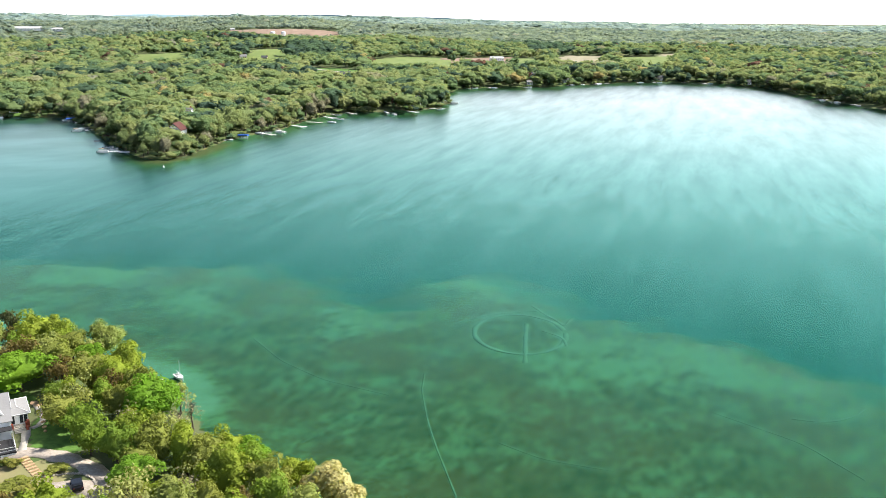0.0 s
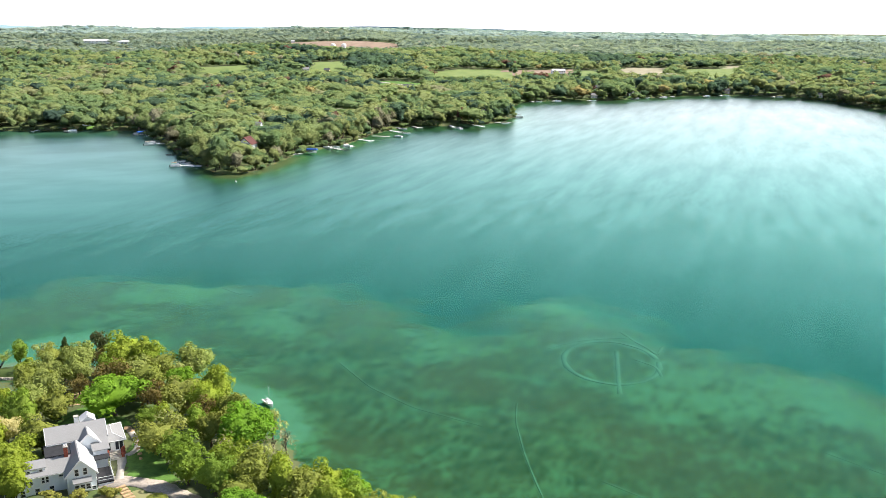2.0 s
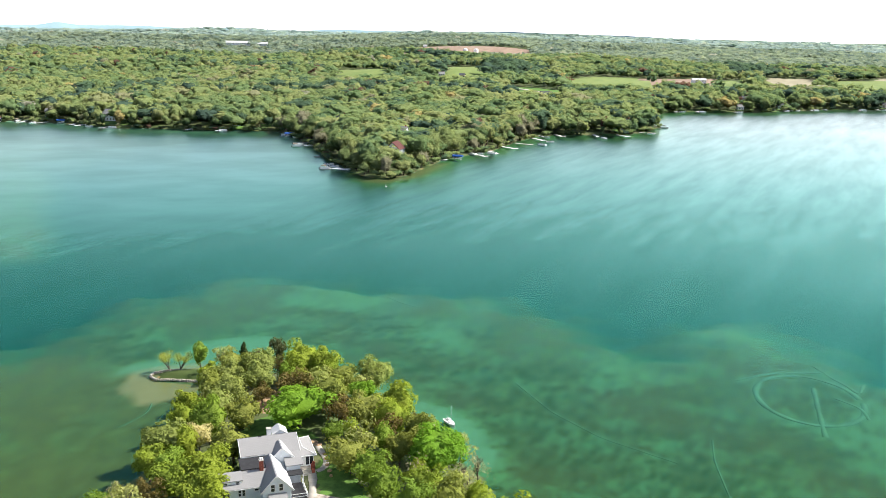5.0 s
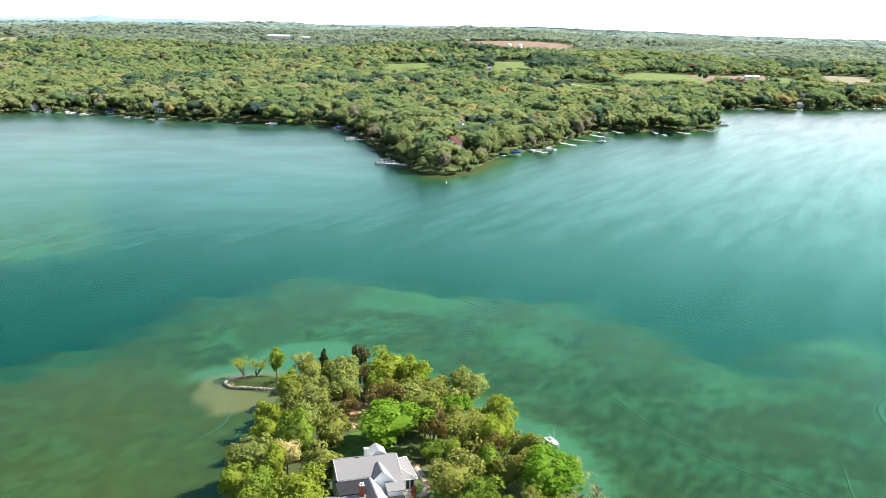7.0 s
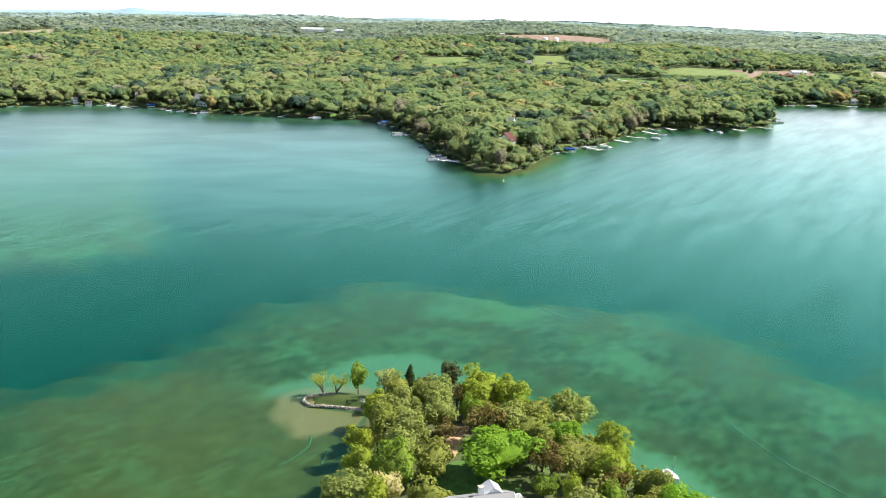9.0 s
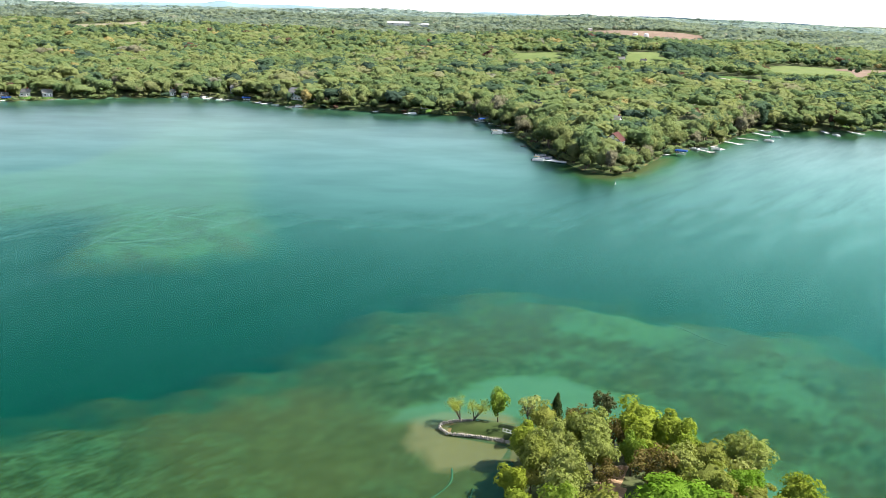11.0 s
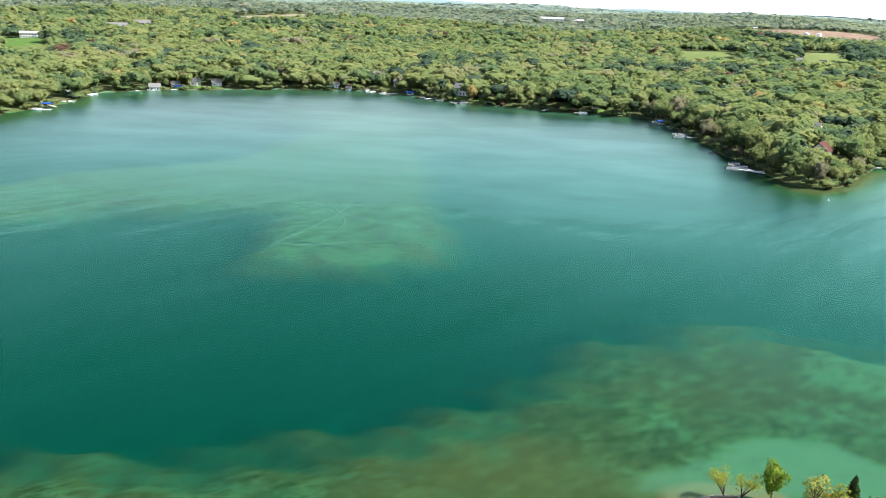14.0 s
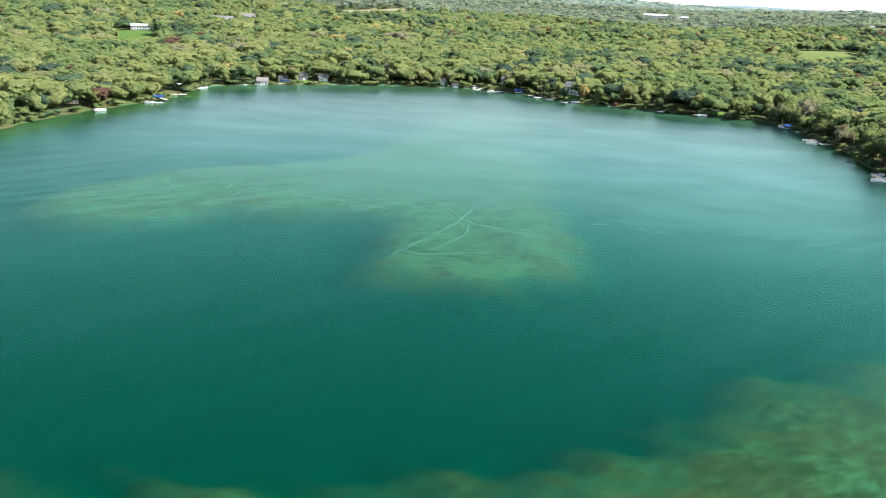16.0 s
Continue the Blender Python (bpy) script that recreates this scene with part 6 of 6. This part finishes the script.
BASIN_DOCKS = [(34.7, 1021.6, 28.9, 1010.3), (55.9, 1029, 50.2, 1012.1), (98.3, 1038.2, 91.6, 1027), (144.5, 1064.3, 140.7, 1054.9), (157.9, 1073.5, 152.2, 1063.3), (179.2, 1085.4, 175.2, 1072.5), (194.7, 1097.4, 191.7, 1086.5), (231.5, 1105.7, 228.5, 1091.7), (252.9, 1114.9, 249.9, 1103.9), (285.8, 1114.2, 283.8, 1106.2), (309, 1102.5, 305.9, 1090.5), (364.5, 1037.5, 356.6, 1031.5), (375.9, 1019.8, 366.2, 1017.7), (375, 900.4, 359.7, 898.7), (379.1, 877.6, 365.7, 877.8), (387.1, 852.9, 373.7, 852.1)]
for rows_ in (BAY_DOCKS, WEST_DOCKS, POINT_DOCKS, BASIN_DOCKS):
    for i, (a_, b_, c_, d_) in enumerate(rows_):
        white_ = i % 3 != 1
        dock(a_, b_, c_, d_, 2.3, DOCK_WHITE if white_ else DOCK_WOOD, "white panelled dock on metal posts" if white_ else "weathered grey wooden dock on posts", 2.6 if i % 2 == 0 else None)
dock(-190.9, 553, -207.3, 567.3, 2.0, DOCK_WHITE, "white dock arm off the point", 3.0)
dock(-185, 549.5, -203.2, 554.7, 2.0, DOCK_WHITE, "white dock arm off the point")

for x_, y_, t_, k_ in ((-204.3, 568.7, 15, "boat"), (-252, 645, 25, "pontoon"), (-257, 659, 25, "boat"), (-283, 706, 40, "pontoon"), (-278.3, 700.8, 40, "lift"), (-269.6, 694.1, 35, "boat"), (-260.9, 686.5, 35, "tan"), (-253.3, 653.1, 30, "pontoon"), (-221.9, 598.8, 20, "raft"), (-199, 561.3, 20, "boat"), (-201.1, 551.4, 10, "pontoon"), (-144.5, 608, -40, "boat"),
                       (-130, 611.8, -10, "lift"), (-124.3, 637.2, -30, "pontoon"), (-119.4, 641.9, -30, "boat"), (-111.8, 644.8, -20, "pontoon"), (-82, 700.1, -20, "pontoon"), (-83, 749.8, -30, "boat"), (-78.1, 721.7, 0, "boat"),
                       (-38, 755.3, -60, "pontoon"), (-1.3, 799.6, 10, "tan"), (12.5, 849.6, 0, "pontoon_tan"), (-537.3, 738.5, 80, "pontoon"), (-517.2, 729.1, 60, "boat"), (-494.9, 736.1, 20, "lift"), (-458.4, 718.3, 20, "boat"), (-435.2, 715.6, 10, "pontoon"),
                       (-341.3, 721.3, 30, "pontoon"), (-656.9, 612.7, 30, "boat"), (-649.9, 635.8, 45, "lift"), (-642.1, 649.3, 40, "pontoon"), (-632.3, 662.8, 40, "boat")):
    m_ = pose(x_, y_, 0.05, 0, 0, t_)
    if k_ == "lift":
        lift(m_, CANVAS_BLUE, "boat lift with bright blue canvas roof")
        motorboat(pose(x_, y_, 0.55, 0, 0, t_), 5.2, "white motorboat hung in a lift")
    elif k_ == "boat":
        motorboat(m_)
    elif k_ == "tan":
        motorboat(m_, 6.2, "motorboat under a tan canvas cover", CANVAS_TAN)
    elif k_ == "raft":
        raft(m_, "dark wooden swim raft")
    elif k_ == "pontoon_tan":
        pontoon(m_, "pontoon boat under a dark canopy", BOAT_DARK)
    else:
        pontoon(m_, "white pontoon boat at its dock", CANVAS_TAN if int(x_) % 3 == 0 else None)
for x_, y_, t_, k_ in ((-663.3, 562.6, 60, "pontoon"), (-643.7, 516.7, 50, "boat"), (-628.6, 492.7, 50, "lift"), (-621.1, 478.3, 50, "boat"), (-610, 434, 60, "pontoon"), (36.6, 1012.2, 10, "boat"), (57.9, 1017.7, 10, "pontoon"), (96.4, 1028.9, 20, "boat"),
                       (147.4, 1058.6, 30, "pontoon"), (159.9, 1066, 30, "boat"), (181, 1077.4, 30, "pontoon"), (233.4, 1097.8, 20, "pontoon"), (256.7, 1106, 10, "boat"), (289.7, 1108.3, 0, "pontoon"), (312.8, 1092.6, -30, "boat"), (360.4, 1025.5, -60, "boat"),
                       (363.6, 891.1, -80, "pontoon"), (369.6, 872.1, -80, "pontoon"), (377.6, 845.4, -80, "boat")):
    m_ = pose(x_, y_, 0.05, 0, 0, t_)
    if k_ == "boat":
        motorboat(m_)
    elif k_ == "lift":
        lift(m_, CANVAS_BLUE, "boat lift with bright blue canvas roof")
    else:
        pontoon(m_)

buoy = thing("buoy", pose(-150.5, 500.5, 0), "small white marker buoy on the water", "buoy")
part("float", rod((0, 0, -0.3), (0, 0, 0.4), 0.4, sides=12), BOAT_WHITE, buoy)
part("staff", rod((0, 0, 0.4), (0, 0, 1.3), 0.12, sides=8), BOAT_WHITE, buoy)

# the small sailing boat by the near point
sail = thing("sailing_boat", pose(-61.6, 205.2, 0.15, 0, 0, -53), "small white sailing boat with bare mast by the shore", "boat")
part("hull", hull_mesh(4.6, 1.6, 0.55), BOAT_WHITE, sail)
part("cabin", prism([(-0.2, 0.5), (1.1, 0.54), (0.9, 0.78), (-0.1, 0.8)], -0.4, 0.4), BOAT_WHITE, sail)
part("cockpit", box(-1.7, -0.4, -0.45, 0.45, 0.35, 0.58, bevel=0.05), DECKING, sail, "grey cockpit floor")
part("mast", rod((0.7, 0, 0.7), (0.7, 0, 4.6), 0.06), ALUMINIUM, sail, "bare aluminium mast")
part("boom", rod((0.7, 0, 1.4), (-1.7, 0, 1.45), 0.045), ALUMINIUM, sail)
dock(-67.5, 199.5, -64.6, 203.6, 1.2, DOCK_WOOD, "short grey wooden landing stage among shrubs")
# a white trellis on the tip of the point
fence = thing("garden_fence", pose(-127.3, 218.5, here(-127.3, 218.5), 0, 0, -12), "low white wooden garden fence", "fence")
for i in range(5):
    part("post", box(i * 0.8 - 0.04, i * 0.8 + 0.04, -0.04, 0.04, 0, 1.2), TRIM, fence)
for z_ in (0.45, 1.0):
    part("rail", box(0, 3.2, -0.02, 0.02, z_, z_ + 0.09), TRIM, fence)


# ---- far houses and farm ----
WALLS = {"white": SIDING, "tan": WALL_TAN, "grey": WALL_GREY, "red": WALL_RED, "pink": WALL_PINK}
ROOFS = {"grey": SHINGLE, "dark": SHINGLE_DARK, "red": SHINGLE_RED, "white": PALE_ROOF}
WORDS = {"white": "white clapboard", "tan": "tan", "grey": "grey", "red": "red", "pink": "salmon-coloured"}
ROOF_WORDS = {"grey": "grey shingles", "dark": "dark shingles", "red": "red shingles", "white": "a pale roof"}


def cottage(x, y, turn, w, d, h, wall, roof, rnd, wide_far=False):
    """A house with a gable roof, windows to the lake, a door and a chimney."""
    z = here(x, y) - 0.4
    c = thing("house", pose(x, y, z, 0, 0, turn), "%s house with %s among trees" % (WORDS[wall], ROOF_WORDS[roof]), "house", "houses round the lake")
    rise = d * (0.22 if roof == "white" else 0.38)
    part("wall", prism([(-d / 2, 0), (d / 2, 0), (d / 2, h), (0, h + rise - 0.05), (-d / 2, h)], -w / 2, w / 2, across="x"), WALLS[wall], c)
    o = 0.5
    dz = o * rise / (d / 2)
    for s in (-1, 1):
        part("roof", roof_slab((-w / 2 - o, s * (d / 2 + o), h - dz), (w / 2 + o, s * (d / 2 + o), h - dz), (w / 2 + o, 0, h + rise), (-w / 2 - o, 0, h + rise), 0.22), ROOFS[roof], c)
    n = max(2, int(w / 3))
    for floor_z in ([1.6] if h < 4.2 else [1.6, h - 1.4]):
        for i in range(n):
            u = -w / 2 + (i + 0.5) * w / n
            f = part("window", box(u - 0.75, u + 0.75, -d / 2 - 0.07, -d / 2 + 0.02, floor_z - 0.75, floor_z + 0.75), TRIM, c)
            part("pane", box(u - 0.62, u + 0.62, -d / 2 - 0.1, -d / 2 - 0.03, floor_z - 0.62, floor_z + 0.62), GLASS, f)
    for v in (-d * 0.2, d * 0.2):
        for s in (-1, 1):
            part("window", box(min(s * w / 2, s * (w / 2 + 0.06)), max(s * w / 2, s * (w / 2 + 0.06)), v - 0.6, v + 0.6, 1.0, 2.3), GLASS, c)
    part("door", box(w * 0.1, w * 0.1 + 1.0, -d / 2 - 0.12, -d / 2 + 0.02, 0.0, 2.1), TRIM, c)
    part("chimney", box(w * 0.25, w * 0.25 + 0.8, 0.3, 1.1, h, h + rise + 1.0), BRICK, c)
    return c


rh = np.random.RandomState(3)
for row in FAR_HOUSES:
    cottage(*row[:8], rh)
    if row[1] < 1200 and 12 < row[8] < 45 and row[0] > -900:
        to = Vector((-60 - row[0], 60 - row[1])).normalized()
        a_, b_ = Vector(row[:2]) + to * (row[4] * 0.5 + 0.5), Vector(row[:2]) + to * (row[4] * 0.5 + row[8] * 0.6)
        while inside(np.array([b_.x]), np.array([b_.y]), SHORE)[0] > -2.5 and (b_ - a_).length > 3:
            b_ -= to
        tagged(ribbon("lawn", [a_[:], b_[:]], row[3] * 1.15, LAWN, 0.05, 0.12, step=3), "mown lawn running down to the lake", "lawn", kind="structure")

# the red-roofed gable house on the far point
rx, ry = -163.8, 576.7
red = thing("house", pose(rx, ry, here(rx, ry) - 1.4, 0, 0, -8), "white gabled house with a faded red roof on the far point", "house", "houses round the lake")
part("wall", prism([(-4.5, 0), (4.5, 0), (4.5, 10.0), (0, 13.6), (-4.5, 10.0)], -4.5, 5.0), WALL_GREY, red)
for s in (-1, 1):
    part("roof", roof_slab((s * 5.2, -5.2, 9.5), (s * 5.2, 5.2, 9.5), (0, 5.2, 13.9), (0, -5.2, 13.9), 0.25), SHINGLE_RED, red)
for u in (-2.4, 0, 2.4):
    f_ = part("window", box(u - 0.9, u + 0.9, -4.6, -4.48, 8.3, 10.2), TRIM, red)
    part("pane", box(u - 0.75, u + 0.75, -4.64, -4.56, 8.45, 10.05), GLASS, f_)
part("gable_panel", prism([(-3.2, 10.6), (3.2, 10.6), (0, 13.1)], -4.6, -4.5), TRIM, red, "white gable boarding")
part("balcony", box(-4.5, 4.5, -6.2, -4.5, 7.6, 7.8), TRIM, red)

for x_, y_ in ((-358, 2026.4), (-337, 2040.7)):
    z_ = here(x_, y_) - 0.3
    s_ = thing("silo", pose(x_, y_, z_), "white grain silo with domed top", "silo", "farm silos")
    part("drum", rod((0, 0, 0), (0, 0, 9), 5.4, sides=20), BOAT_WHITE, s_)
    bm = bmesh.new()
    bmesh.ops.create_uvsphere(bm, u_segments=20, v_segments=8, radius=5.4, matrix=Matrix.Translation((0, 0, 9)) @ Matrix.Diagonal((1, 1, 0.5, 1)))
    part("dome", bm, BOAT_WHITE, s_)
tagged(ribbon("farm_road", [(-185.9, 1250.9), (-156.6, 1175.5), (-117.9, 1130.4), (-79.3, 1091), (-40.7, 1072.3)], 7, CONCRETE, lift=0.8, step=12), "pale farm drive between lawns", "road", kind="structure")

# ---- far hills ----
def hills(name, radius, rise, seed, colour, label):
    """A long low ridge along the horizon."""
    # distance haze is put into the ridge's own colour
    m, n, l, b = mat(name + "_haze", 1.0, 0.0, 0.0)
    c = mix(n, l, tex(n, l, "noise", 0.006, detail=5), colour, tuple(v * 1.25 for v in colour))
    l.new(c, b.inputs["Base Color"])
    v, f = [], []
    az_ = np.radians(np.arange(-72, 40, 0.4))
    x, y = np.sin(az_) * radius - 70, np.cos(az_) * radius + 40
    top = rise + 0.12 * rise * waves(x, y, 2600, seed) + 0.12 * rise * waves(x, y, 700, seed + 1)
    peak = np.exp(-((np.degrees(az_) + 32.4) / 0.7) ** 2) * 13 + np.exp(-((np.degrees(az_) + 31) / 5.0) ** 2) * 8
    top = (top + peak) * (1 - 0.85 * smooth(-8, 16, np.degrees(az_)))
    n_ = len(az_)
    for z in (np.full(n_, -40.0), top):
        v.append(np.stack([x, y, z], -1))
    v.append(np.stack([np.sin(az_) * (radius + 120) - 70, np.cos(az_) * (radius + 120) + 40, np.full(n_, -40.0)], -1))
    i = np.arange(n_ - 1)
    f = np.concatenate([np.stack([i, i + 1, n_ + i + 1, n_ + i], -1), np.stack([n_ + i, n_ + i + 1, 2 * n_ + i + 1, 2 * n_ + i], -1)])
    return tagged(new(name, mesh_np(name, np.concatenate(v), f, m, True)), label, "hills", kind="structure")


hills("backdrop_ridge", 4750, 46, 51, (0.27, 0.39, 0.43), "wooded ridge on the horizon, painted hazy blue-green")
